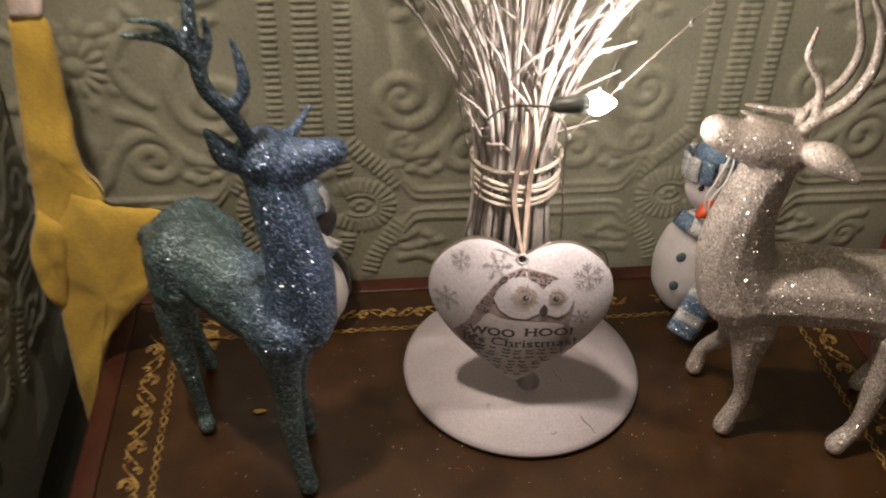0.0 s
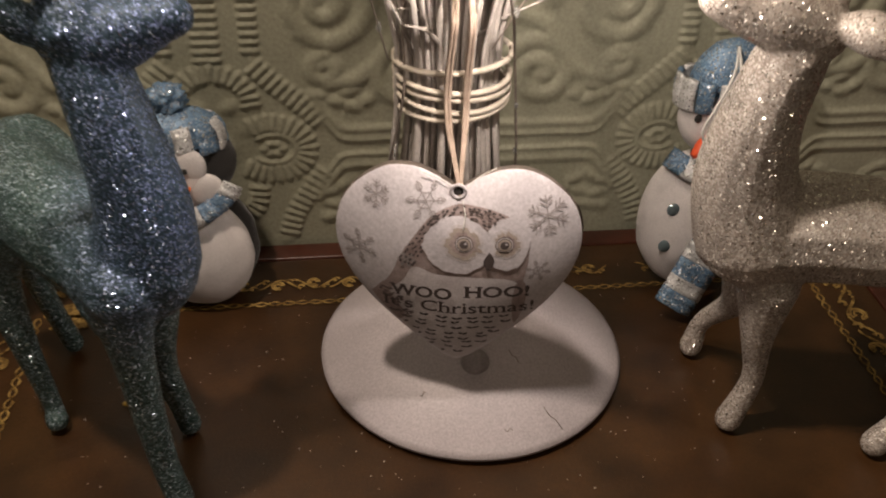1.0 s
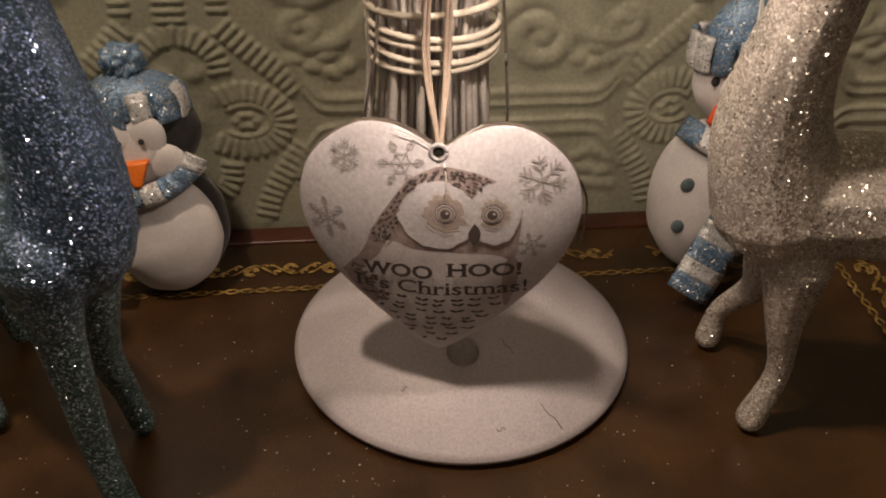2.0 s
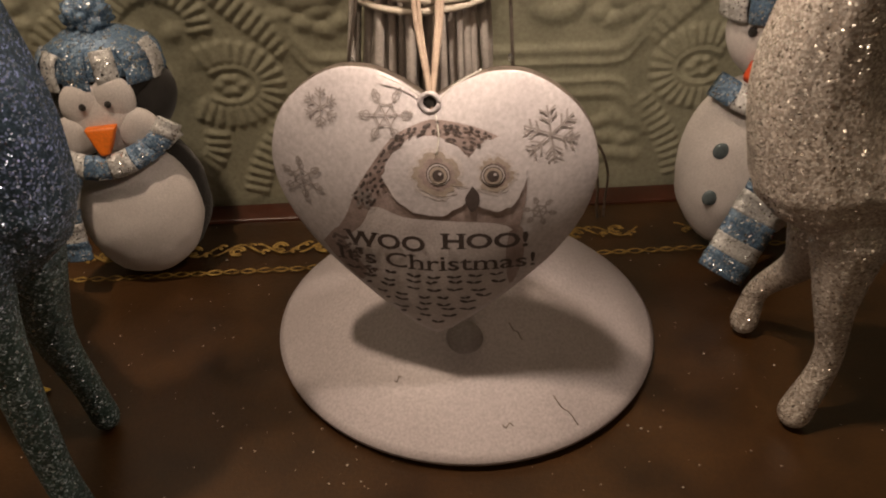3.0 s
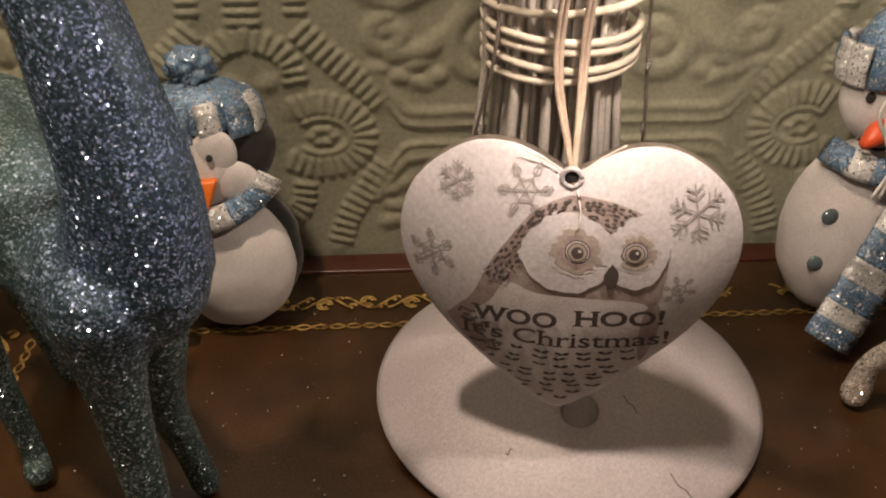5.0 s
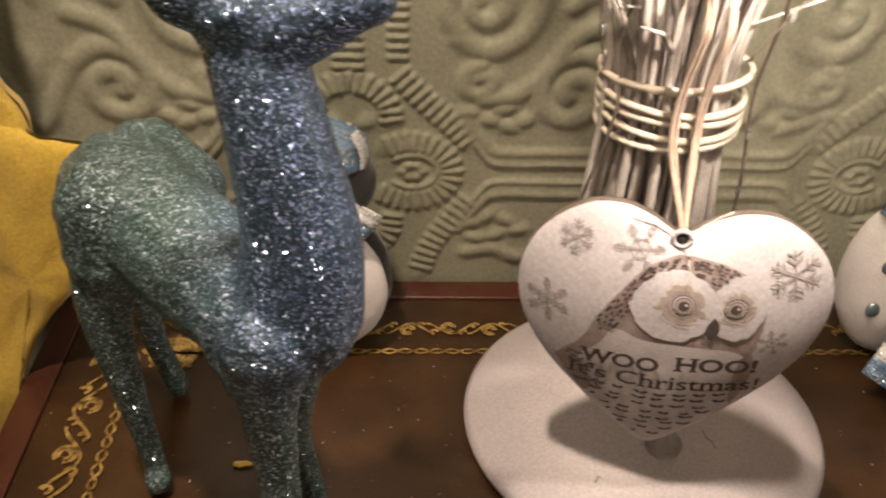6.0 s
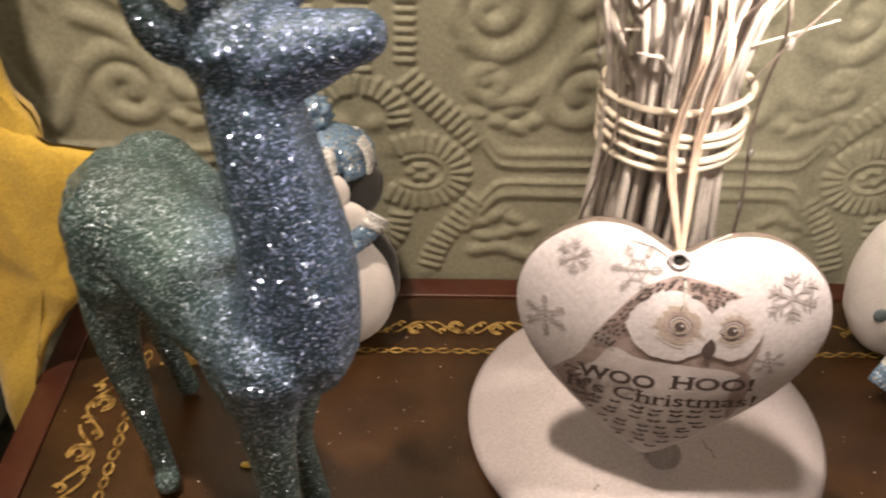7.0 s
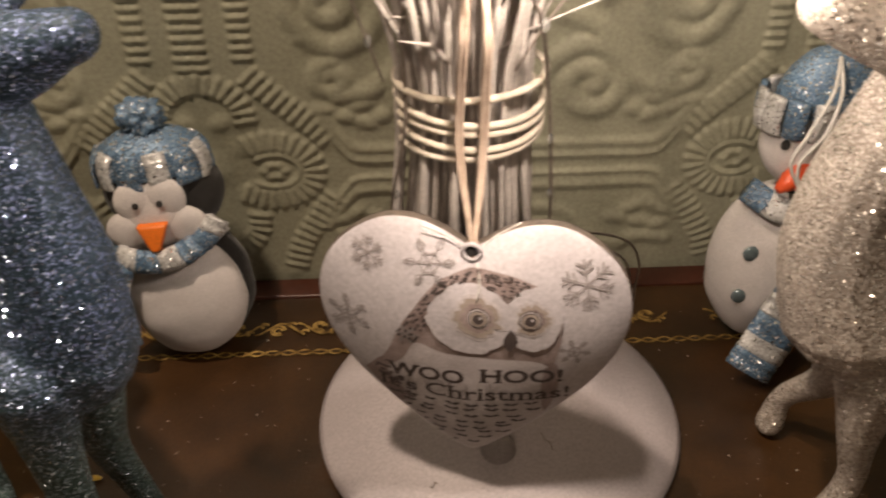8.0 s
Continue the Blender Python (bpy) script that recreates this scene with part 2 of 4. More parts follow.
def emboss_tile():
    """Relief of half a repeat: u away from the medallion's axis, z up."""
    nz = int((Z1 - Z0) / STEP) + 1
    u, z = np.meshgrid(np.arange(CELLS + 1) * STEP, Z0 + np.arange(nz) * STEP, indexing="ij")
    h = np.zeros_like(u)

    def raise_to(value):
        np.maximum(h, value, out=h)

    def stroke(pts, width, height, steps=10):
        best = np.full_like(u, 9.0)
        path = smooth_path(pts, steps)
        for (ax, az), (bx, bz) in zip(path, path[1:]):
            dx, dz = bx - ax, bz - az
            k = np.clip(((u - ax) * dx + (z - az) * dz) / (dx * dx + dz * dz + 1e-12), 0, 1)
            np.minimum(best, np.hypot(u - ax - k * dx, z - az - k * dz), out=best)
        raise_to(height * np.exp(-(best / (width * 1.05)) ** 2.6))

    def rope(pts, half_width=0.0042, pitch=0.0047, height=0.0019):
        stroke(pts, half_width * 0.95, height * 0.42)
        path = np.array(smooth_path(pts, 24))
        run = np.r_[0, np.cumsum(np.hypot(*np.diff(path, axis=0).T))]
        for s in np.arange(0, run[-1], pitch):
            a = np.array([np.interp(s, run, path[:, k]) for k in (0, 1)])
            b = np.array([np.interp(s + 0.001, run, path[:, k]) for k in (0, 1)])
            d = (b - a) / (np.hypot(*(b - a)) + 1e-9)
            n = np.array([-d[1], d[0]])
            du, dz = u - a[0], z - a[1]
            along, across = du * d[0] + dz * d[1], np.clip(du * n[0] + dz * n[1], -half_width, half_width)
            off = np.hypot(du - across * n[0], dz - across * n[1])
            raise_to(height * np.exp(-(off / 0.00175) ** 2.4))

    def spiral(cu, cz, r0, r1, a0, turns, width, height):
        a = np.linspace(0, 1, 14)
        stroke([(cu + (r0 + (r1 - r0) * s) * math.cos(a0 + turns * 2 * math.pi * s), cz + (r0 + (r1 - r0) * s) * math.sin(a0 + turns * 2 * math.pi * s)) for s in a], width, height, 5)

    def blob(cu, cz, ru, rz, height, tilt=0.0):
        c, s = math.cos(tilt), math.sin(tilt)
        a, b = (u - cu) * c + (z - cz) * s, -(u - cu) * s + (z - cz) * c
        raise_to(height * np.exp(-((a / ru) ** 2 + (b / rz) ** 2) ** 1.3))

    # ladders of rungs, and the ropes that spread from their feet
    rope([(0.0225, 0.36), (0.0225, 0.24), (0.0225, 0.120)], 0.0032, 0.0048)
    rope([(0.0035, 0.36), (0.0035, 0.24), (0.0035, 0.118)], 0.0022, 0.0048)
    rope([(0.0235, 0.116), (0.036, 0.103), (0.050, 0.090), (0.058, 0.081)])
    rope([(0.058, 0.049), (0.049, 0.037), (0.040, 0.022), (0.034, 0.004)])
    # four-lobed medallion
    loop = [(math.cos(a), math.sin(a)) for a in np.linspace(-2.3, 2.3, 9)]
    rope([(0.029 + 0.0205 * c, 0.0655 + 0.0165 * s) for c, s in loop], 0.0040, 0.0044)
    stroke([(0.030 + 0.0125 * c, 0.0655 + 0.0090 * s) for c, s in loop], 0.0016, 0.0016)
    rope([(0.0, 0.1125), (0.010, 0.110), (0.018, 0.102), (0.020, 0.092)], 0.0040, 0.0044)
    rope([(0.020, 0.040), (0.018, 0.029), (0.010, 0.021), (0.0, 0.019)], 0.0040, 0.0044)
    for k in range(6):
        blob(0.030 + 0.0045 * math.cos(k * 1.047), 0.0655 + 0.0036 * math.sin(k * 1.047), 0.0026, 0.0022, 0.0018)
    blob(0.0, 0.0655, 0.009, 0.009, 0.0022)
    blob(0.008, 0.092, 0.005, 0.004, 0.0017, 0.5)
    # double rails
    for zz, wd in ((0.0765, 0.0026), (0.0700, 0.0016), (0.0600, 0.0016), (0.0530, 0.0026)):
        bend = 0.016 if zz > 0.065 else -0.016
        stroke([(0.054, zz + bend * 1.3), (0.064, zz + bend * 0.35), (0.072, zz), (0.10, zz), (0.15, zz)], wd, 0.0017, 6)
    for lo, hi in ((0.0700, 0.0765), (0.0530, 0.0600)):
        raise_to(0.0009 / (1 + np.exp(-(np.minimum(z - lo, hi - z)) / 0.0004)) / (1 + np.exp(-(u - 0.066) / 0.001)))
    # scrolls above the rails
    spiral(0.060, 0.150, 0.0165, 0.004, -2.2, -1.25, 0.0046, 0.0024)
    stroke([(0.050, 0.135), (0.062, 0.1285), (0.078, 0.135), (0.086, 0.152), (0.084, 0.172), (0.074, 0.190)], 0.0048, 0.0024)
    spiral(0.061, 0.113, 0.0085, 0.003, 1.6, 1.1, 0.0040, 0.0023)
    stroke([(0.062, 0.105), (0.078, 0.107), (0.092, 0.119), (0.104, 0.136), (0.120, 0.143)], 0.0044, 0.0023)
    for k, (cu, cz, tl) in enumerate(((0.056, 0.098, 0.1), (0.066, 0.094, -0.2), (0.075, 0.091, -0.3), (0.083, 0.094, 0.5), (0.073, 0.100, 0.3), (0.090, 0.101, 0.8))):
        blob(cu, cz, 0.0062, 0.0036, 0.0020, tl)
    spiral(0.105, 0.108, 0.021, 0.004, 0.6, 1.45, 0.0046, 0.0024)
    stroke([(0.122, 0.120), (0.131, 0.106), (0.136, 0.094), (0.1415, 0.088)], 0.0040, 0.0021)
    blob(0.1415, 0.118, 0.008, 0.010, 0.0020)
    stroke([(0.100, 0.150), (0.112, 0.160), (0.118, 0.176), (0.112, 0.193), (0.098, 0.203)], 0.0040, 0.0021)
    # rosette
    for k in range(14):
        a = k * 2 * math.pi / 14
        blob(0.1415 + 0.015 * math.cos(a), 0.176 + 0.015 * math.sin(a), 0.0068, 0.0028, 0.0021, a)
    blob(0.1415, 0.176, 0.0062, 0.0062, 0.0026)
    for a in np.linspace(-2.6, 2.6, 9):
        blob(0.1415 - 0.026 * math.cos(a), 0.176 + 0.026 * math.sin(a), 0.0055, 0.0040, 0.0015, -a)
    # leaves under the rails
    for cu, cz, tl in ((0.060, 0.036, 0.2), (0.068, 0.040, 0.6), (0.077, 0.038, -0.5), (0.063, 0.027, -0.2), (0.073, 0.029, 0.4), (0.084, 0.032, 0.1)):
        blob(cu, cz, 0.0062, 0.0034, 0.0019, tl)
    stroke([(0.058, 0.018), (0.072, 0.020), (0.085, 0.015), (0.100, 0.022), (0.112, 0.036), (0.126, 0.040)], 0.0036, 0.0019)
    spiral(0.116, 0.020, 0.012, 0.003, 0.5, 1.2, 0.0036, 0.0020)
    # the upper scrolls
    spiral(0.064, 0.232, 0.018, 0.004, 2.2, 1.3, 0.0046, 0.0023)
    spiral(0.112, 0.245, 0.019, 0.004, 0.4, -1.35, 0.0046, 0.0023)
    for k in range(7):
        blob(0.058 + k * 0.011, 0.205 + 0.006 * math.sin(k * 1.9), 0.006, 0.0038, 0.0018, k)
    return h, nz


TILE, NZ = emboss_tile()


def embossed(name, s0, s1, where, normal_flip):
    """A sheet of embossed paper along s from s0 to s1; where(s, z, height) gives the place."""
    n = int((s1 - s0) / STEP)
    s = s0 + np.arange(n + 1) * STEP
    fold = np.abs(((s - AXIS) / STEP + CELLS) % (2 * CELLS) - CELLS).round().astype(int)
    zs = Z0 + np.arange(NZ) * STEP
    hs = TILE[fold] * 0.72
    verts = [where(a, b, hs[i, j]) for i, a in enumerate(s) for j, b in enumerate(zs)]
    idx = np.arange((n + 1) * NZ).reshape(n + 1, NZ)
    faces = np.stack([idx[:-1, :-1], idx[1:, :-1], idx[1:, 1:], idx[:-1, 1:]], -1).reshape(-1, 4)
    if normal_flip:
        faces = faces[:, ::-1]
    me = bpy.data.meshes.new(name)
    me.from_pydata(verts, [], faces.tolist())
    me.polygons.foreach_set("use_smooth", np.ones(len(faces), bool))
    me.materials.append(PAPER)
    return new(name, me)


LEFT = -0.317
WALL_TOP, FLOOR_Z = 1.62, -0.74
north = thing("wall_north", box(LEFT - 0.1, 1.7, 0.004, 0.12, FLOOR_Z, WALL_TOP), PAPER, "olive green painted wall with embossed wallpaper", "wall", kind="structure", smooth=False)
sheet = embossed("embossed_paper", LEFT, 0.42, lambda a, b, h: (a, -0.0002 - h, b), False)
sheet.parent = north
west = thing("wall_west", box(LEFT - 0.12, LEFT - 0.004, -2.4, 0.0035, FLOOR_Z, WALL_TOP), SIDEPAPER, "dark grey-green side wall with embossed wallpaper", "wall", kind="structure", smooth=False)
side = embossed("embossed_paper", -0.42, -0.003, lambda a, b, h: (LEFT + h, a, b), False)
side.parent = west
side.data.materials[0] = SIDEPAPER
thing("wall_east", box(1.7, 1.8, -2.4, 0.12, FLOOR_Z, WALL_TOP), PAPER, "plain painted wall of the dim room", "wall", kind="structure", smooth=False)
thing("wall_south", box(LEFT - 0.12, 1.8, -2.5, -2.4, FLOOR_Z, WALL_TOP), PAPER, "plain painted wall of the dim room", "wall", kind="structure", smooth=False)
thing("floor", box(LEFT - 0.12, 1.8, -2.5, 0.12, FLOOR_Z - 0.1, FLOOR_Z), CARPET, "dark carpeted floor under the table", "floor", kind="structure", smooth=False)
thing("ceiling", box(LEFT - 0.12, 1.8, -2.5, 0.12, WALL_TOP, WALL_TOP + 0.1), CEILING, "cream painted ceiling", "ceiling", kind="structure", smooth=False)

fitting = base("pendant_lamp", (PENDANT[0], PENDANT[1], PENDANT[2] + 0.012), "small pale pendant lamp hung close to the wall", "lamp")
part("shade", tube([(0, 0, 0.0), (0, 0, 0.04), (0, 0, 0.06)], [0.075, 0.055, 0.02], sides=32), CEILING, fitting)
part("flex", tube([(0, 0, 0.06), (0, 0, WALL_TOP - PENDANT[2] - 0.012)], 0.003), DARKWOOD, fitting)
# Invented housing for the front fill light, behind the viewpoint.
fill_stand = base("fill_lamp", (-0.16, -1.42, FLOOR_Z), "added floor lamp, out of sight, carrying the front fill light", "lamp")
part("pole", tube([(0, 0, 0.02), (0, 0, 1.56)], 0.010), DARKWOOD, fill_stand)
part("foot", tube([(0, 0, 0.0), (0, 0, 0.02), (0, 0, 0.03)], [0.13, 0.13, 0.03], sides=32), DARKWOOD, fill_stand)
part("shade", tube([(0, 0, 1.56), (0, 0, 1.60), (0, 0, 1.90)], [0.05, 0.15, 0.10], sides=32), CEILING, fill_stand)

# ---- the table ----
TX0, TX1, TY0 = -0.2735, 0.2515, -0.47
IN_L, IN_R, IN_B = -0.2600, 0.2380, -0.0175     # inner edges of the wooden rim
table = base("writing_table", (0, 0, FLOOR_Z), "mahogany writing table with a gold-tooled brown leather top", "table")


def on_table(name, bm, mat, label="", smooth=True, under=None):
    for v in bm.verts:
        v.co.z -= FLOOR_Z
    return part(name, bm, mat, under or table, label, smooth)


on_table("rim_back", box(TX0, TX1, IN_B, -0.0035, -0.022, 0.0012, 0.001), RAIL, "red mahogany rim")
on_table("rim_left", box(TX0, IN_L, TY0, IN_B - 0.0003, -0.022, 0.0012, 0.001), RAIL, "red mahogany rim")
on_table("rim_right", box(IN_R, TX1, TY0, IN_B - 0.0003, -0.022, 0.0012, 0.001), RAIL, "red mahogany rim")
on_table("rim_front", box(IN_L + 0.0003, IN_R - 0.0003, TY0, TY0 + 0.026, -0.022, 0.0012, 0.001), RAIL, "red mahogany rim")
on_table("apron", box(TX0 + 0.02, TX1 - 0.02, TY0 + 0.02, -0.02, -0.10, -0.0225), DARKWOOD)
for lx in (TX0 + 0.04, TX1 - 0.04):
    for ly in (TY0 + 0.04, -0.04):
        on_table("leg", tube([(lx, ly, -0.1), (lx, ly, -0.3), (lx, ly, -0.6), (lx, ly, FLOOR_Z)], [0.02, 0.017, 0.013, 0.011], sides=16), DARKWOOD)
sheet_bm = bmesh.new()
bmesh.ops.create_grid(sheet_bm, x_segments=120, y_segments=100, size=0.5)
for v in sheet_bm.verts:
    x = IN_L + 0.0004 + (v.co.x + 0.5) * (IN_R - IN_L - 0.0008)
    y = TY0 + 0.0264 + (v.co.y + 0.5) * (IN_B - 0.0004 - TY0 - 0.0264)
    v.co = Vector((x, y, -0.0002 + 0.00035 * noise.noise(Vector((x * 9, y * 9, 0)))))
leather = on_table("leather_top", sheet_bm, LEATHER, "scuffed brown leather")


def ribbon(bm, pts, width, z):
    """A flat tooled line that lies on the leather."""
    p = [Vector((q[0], q[1], 0)) for q in pts]
    last = None
    for i, q in enumerate(p):
        d = (p[min(i + 1, len(p) - 1)] - p[max(i - 1, 0)]).normalized()
        n = Vector((-d.y, d.x, 0)) * width * 1.7 * (0.7 + 0.5 * noise.noise(q * 400))
        pair = (bm.verts.new(q + n + Vector((0, 0, z))), bm.verts.new(q - n + Vector((0, 0, z))))
        if last:
            bm.faces.new((last[0], last[1], pair[1], pair[0]))
        last = pair


def scroll_band(bm, start, along, across, length, width):
    """Running scrollwork: rings, tendrils and leaves between two lines."""
    a, c, o = Vector((*along, 0)), Vector((*across, 0)), Vector((*start, 0))

    def at(s, w):
        return o + a * s + c * w

    n = int(length / (width * 2.1))
    pitch = length / n
    for k in range(n):
        s0, flip = (k + 0.5) * pitch, 1 if k % 2 else -1
        if random.random() < 0.1:
            continue
        for r, sway in ((0.36, 0.10), (0.20, 0.12)):
            ribbon(bm, [at(s0 + math.cos(q) * width * r, width * sway * flip + math.sin(q) * width * r) for q in np.linspace(0, 5.4, 14)], width * 0.055, 0.0005)
        ribbon(bm, [at(s0 + (q - 0.5) * pitch * 1.1, width * 0.42 * flip * math.cos(q * 5.5)) for q in np.linspace(0, 1, 14)], width * 0.05, 0.0006)
        for q in (-0.34, 0.34):
            ribbon(bm, [at(s0 + pitch * q + math.cos(e) * width * 0.16, -width * 0.28 * flip + math.sin(e) * width * 0.16) for e in np.linspace(0, 4.6, 9)], width * 0.07, 0.0007)
    return bm


def wavy_line(bm, start, along, across, length, width):
    a, c, o = Vector((*along, 0)), Vector((*across, 0)), Vector((*start, 0))
    for f in (0.0, math.pi):
        ribbon(bm, [o + a * s + c * (width * 0.42 * math.sin(s * 420 + f) + width * 0.2 * noise.noise(Vector((s * 60, f, 0)))) for s in np.arange(0, length, 0.0012)], width * 0.11, 0.0005)
    return bm


for name, sx, wide in (("tooled_band", -0.2415, 0.0125), ("tooled_band", 0.2195, 0.0125)):
    on_table(name, scroll_band(bmesh.new(), (sx, -0.052), (0, -1), (1, 0), 0.34, wide), GOLD, "worn gold tooling", False, leather)
for sx in (-0.2280, 0.2060):
    on_table("tooled_line", wavy_line(bmesh.new(), (sx, -0.060), (0, -1), (1, 0), 0.33, 0.0042), GOLD, "worn gold tooling", False, leather)
on_table("tooled_band", scroll_band(bmesh.new(), (-0.232, -0.0415), (1, 0), (0, 1), 0.442, 0.0095), GOLD, "worn gold tooling", False, leather)
on_table("tooled_line", wavy_line(bmesh.new(), (-0.226, -0.0582), (1, 0), (0, 1), 0.430, 0.0036), GOLD, "worn gold tooling", False, leather)
for cx in (-0.2110, 0.1890):
    b = bmesh.new()
    for r in (0.0105, 0.0080, 0.0055, 0.0030):
        ribbon(b, [(cx + r * math.cos(q), -0.060 + r * math.sin(q)) for q in np.linspace(0, 6.29, 20)], 0.0009, 0.0005)
    for q in np.linspace(0, 6.28, 9):
        ribbon(b, [(cx + e * math.cos(q), -0.060 + e * math.sin(q)) for e in np.linspace(0.001, 0.0135, 6)], 0.0008, 0.0006)
    on_table("tooled_corner", b, GOLD, "worn gold corner ornament", False, leather)

# ---- domed base with the bundle of twigs ----
DX, DY, DR = 0.0, -0.1056, 0.0773
DH, DP = 0.042, 1.8
dome_bm = bmesh.new()
rings = []
for under in (0, 1):
    for k in range(33):
        f = k / 32 if not under else 1 - k / 32
        zz = 0.0045 + DH * (1 - f ** DP) - (0.0018 if under else 0)
        rr = max(f * DR - (0.0003 if under else 0), 0.0003)
        rings.append([dome_bm.verts.new((rr * math.cos(a), rr * math.sin(a), zz)) for a in np.linspace(0, 2 * math.pi, 96, endpoint=False)])
for a, b in zip(rings, rings[1:]):
    for k in range(96):
        dome_bm.faces.new((a[k], b[k], b[(k + 1) % 96], a[(k + 1) % 96]))
dome = base("domed_stand", (DX, DY, 0), "round domed pale metal stand under the twig bundle", "stand")
plate = part("plate", dome_bm, TIN, dome, "pale satin metal plate")
part("foot_ring", tube([(0.06 * math.cos(a), 0.06 * math.sin(a), 0.0046) for a in np.linspace(0, 6.2832, 60)], 0.0048, sides=8), DARKWOOD, dome, "dark foot ring")
for (sx, sy, ang, ln) in ((0.014, -0.040, -0.8, 0.006), (0.030, -0.062, -0.6, 0.010), (0.008, -0.068, 0.2, 0.004), (-0.03, -0.05, 0.5, 0.003)):
    p = []
    for q in np.linspace(-0.5, 0.5, 7):
        x, y = sx + ln * q * math.cos(ang), sy + ln * q * math.sin(ang) + 0.0006 * math.sin(q * 9)
        p.append((x, y, 0.0047 + DH * (1 - (math.hypot(x, y) / DR) ** DP)))
    part("scratch", tube(p, 0.00022, sides=5), WIRE, plate, "fine dark scratch")

BX, BY = -0.0145, -0.107
bundle = base("twig_bundle", (BX, BY, 0.04), "bundle of bleached bare twigs bound with pale cord", "twigs")
rng = random.Random(5)
for k in range(60):
    ang, f = k * 2.39996, math.sqrt((k + 0.5) / 60)
    lean = f * (0.9 + 0.25 * rng.random())
    twist = rng.uniform(-0.35, 0.35)
    top = rng.uniform(0.24, 0.33)
    p, r = [], []
    r0 = rng.uniform(0.0011, 0.0023)
    for s in np.linspace(0, 1, 12):
        zz = s * top
        if zz < 0.11:
            rad = 0.0130 + 0.0120 * min(1.0, zz / 0.065) - 0.0040 * max(0.0, zz / 0.11 - 0.6) / 0.4
        else:
            rad = 0.021 + 3.0 * max(zz - 0.122, 0.0) ** 1.95
        a = ang + twist * s
        wob = 0.0016 * noise.noise(Vector((k * 3.1, s * 5, 0)))
        p.append((math.cos(a) * rad * lean + wob, math.sin(a) * rad * lean + wob, zz))
        r.append(r0 * (1 - 0.65 * s))
    b = tube(p, r, sides=6)
    for _ in range(rng.randint(2, 4)):
        i = rng.randint(6, 10)
        q, d = Vector(p[i]), Vector((math.cos(ang + rng.uniform(-1.2, 1.2)), math.sin(ang + rng.uniform(-1.2, 1.2)), rng.uniform(0.8, 1.8))).normalized()
        ln = rng.uniform(0.02, 0.05)
        tube([q, q + d * ln * 0.4 + Vector((0, 0, 0.003)), q + d * ln], [r[i] * 0.8, r[i] * 0.6, 0.0003], b, 5)
    part("twig", b, TWIG, bundle)
for k, (zz, rr, tilt) in enumerate(((0.1105, 0.0238, 0.05), (0.1148, 0.0240, -0.05), (0.1178, 0.0240, 0.08), (0.1225, 0.0242, 0.03), (0.1300, 0.0246, -0.09))):
    part("binding_cord", tube([(rr * math.cos(a), rr * math.sin(a), zz + tilt * rr * math.cos(a + k)) for a in np.linspace(0, 6.2832, 40)], 0.0013, sides=7), CORD, bundle, "pale twisted cord")


# ---- fairy lights ----
lights = base("string_lights", BULB, "string of fairy lights with one large lit bulb", "string lights")
bm = ball((-0.002, 0, 0), 0.0060, 0.0052, 0.0052, cuts=3)
for v in bm.verts:
    if v.co.x > 0.002:
        v.co.x += (v.co.x - 0.002) * 1.4
        v.co.y *= 0.8
        v.co.z *= 0.8
glow_part = part("bulb", bm, GLOW, lights, "glowing clear bulb")
glow_part.visible_shadow = False
part("socket", tube([(-0.005, 0, 0), (-0.010, 0.001, -0.0005), (-0.020, 0.002, -0.0015), (-0.023, 0.002, -0.002)], [0.0040, 0.0043, 0.0036, 0.0016], sides=14), SOCKET, lights, "grey plastic socket")


def world_path(pts, anchor):
    return [Vector(q) - Vector(anchor) for q in smooth_path(pts, 6)]


for pts in (
    [(-0.0170, -0.1810, 0.2382), (-0.032, -0.155, 0.224), (-0.036, -0.118, 0.19), (-0.036, -0.122, 0.16), (-0.042, -0.115, 0.12), (-0.044, -0.10, 0.075), (-0.05, -0.07, 0.035)],
    [(-0.0170, -0.1810, 0.2376), (0.000, -0.150, 0.208), (0.010, -0.118, 0.165), (0.013, -0.118, 0.13), (0.016, -0.11, 0.10), (0.03, -0.09, 0.085), (0.055, -0.06, 0.055), (0.066, -0.045, 0.034), (0.070, -0.035, 0.012), (0.072, -0.032, 0.002)],
    [(0.016, -0.11, 0.102), (0.035, -0.088, 0.088), (0.060, -0.058, 0.060), (0.071, -0.044, 0.036), (0.074, -0.034, 0.014), (0.075, -0.031, 0.002)],
):
    part("wire", tube(world_path(pts, BULB), 0.0006, sides=6), WIRE, lights, "thin dull wire")
for k in range(4):
    a0, turns, zlow = k * 1.3 - 2.6, 0.18 + 0.05 * k, 0.175 + 0.012 * k
    pts = []
    for f in np.linspace(0, 1, 9):
        zz = zlow + 0.13 * f
        rad = 0.026 + 1.15 * max(zz - 0.15, 0.0) ** 1.4
        pts.append((BX + rad * math.cos(a0 + turns * 4 * f), BY + rad * math.sin(a0 + turns * 4 * f), zz))
    part("wire", tube(world_path(pts, BULB), 0.00035, sides=5), WIRE, lights, "thin dull wire")
    for q in pts[1::2]:
        part("tiny_bulb", ball(Vector(q) - Vector(BULB), 0.0012, 0.0012, 0.0022, cuts=2), CLEAR, lights, "tiny unlit bulb")
for q in ((-0.040, -0.116, 0.128), (-0.043, -0.108, 0.095), (0.0115, -0.1185, 0.150), (0.0125, -0.118, 0.128), (0.0155, -0.112, 0.108)):
    part("tiny_bulb", ball(Vector(q) - Vector(BULB), 0.0010, 0.0010, 0.0019, cuts=2), CLEAR, lights, "tiny unlit bulb")

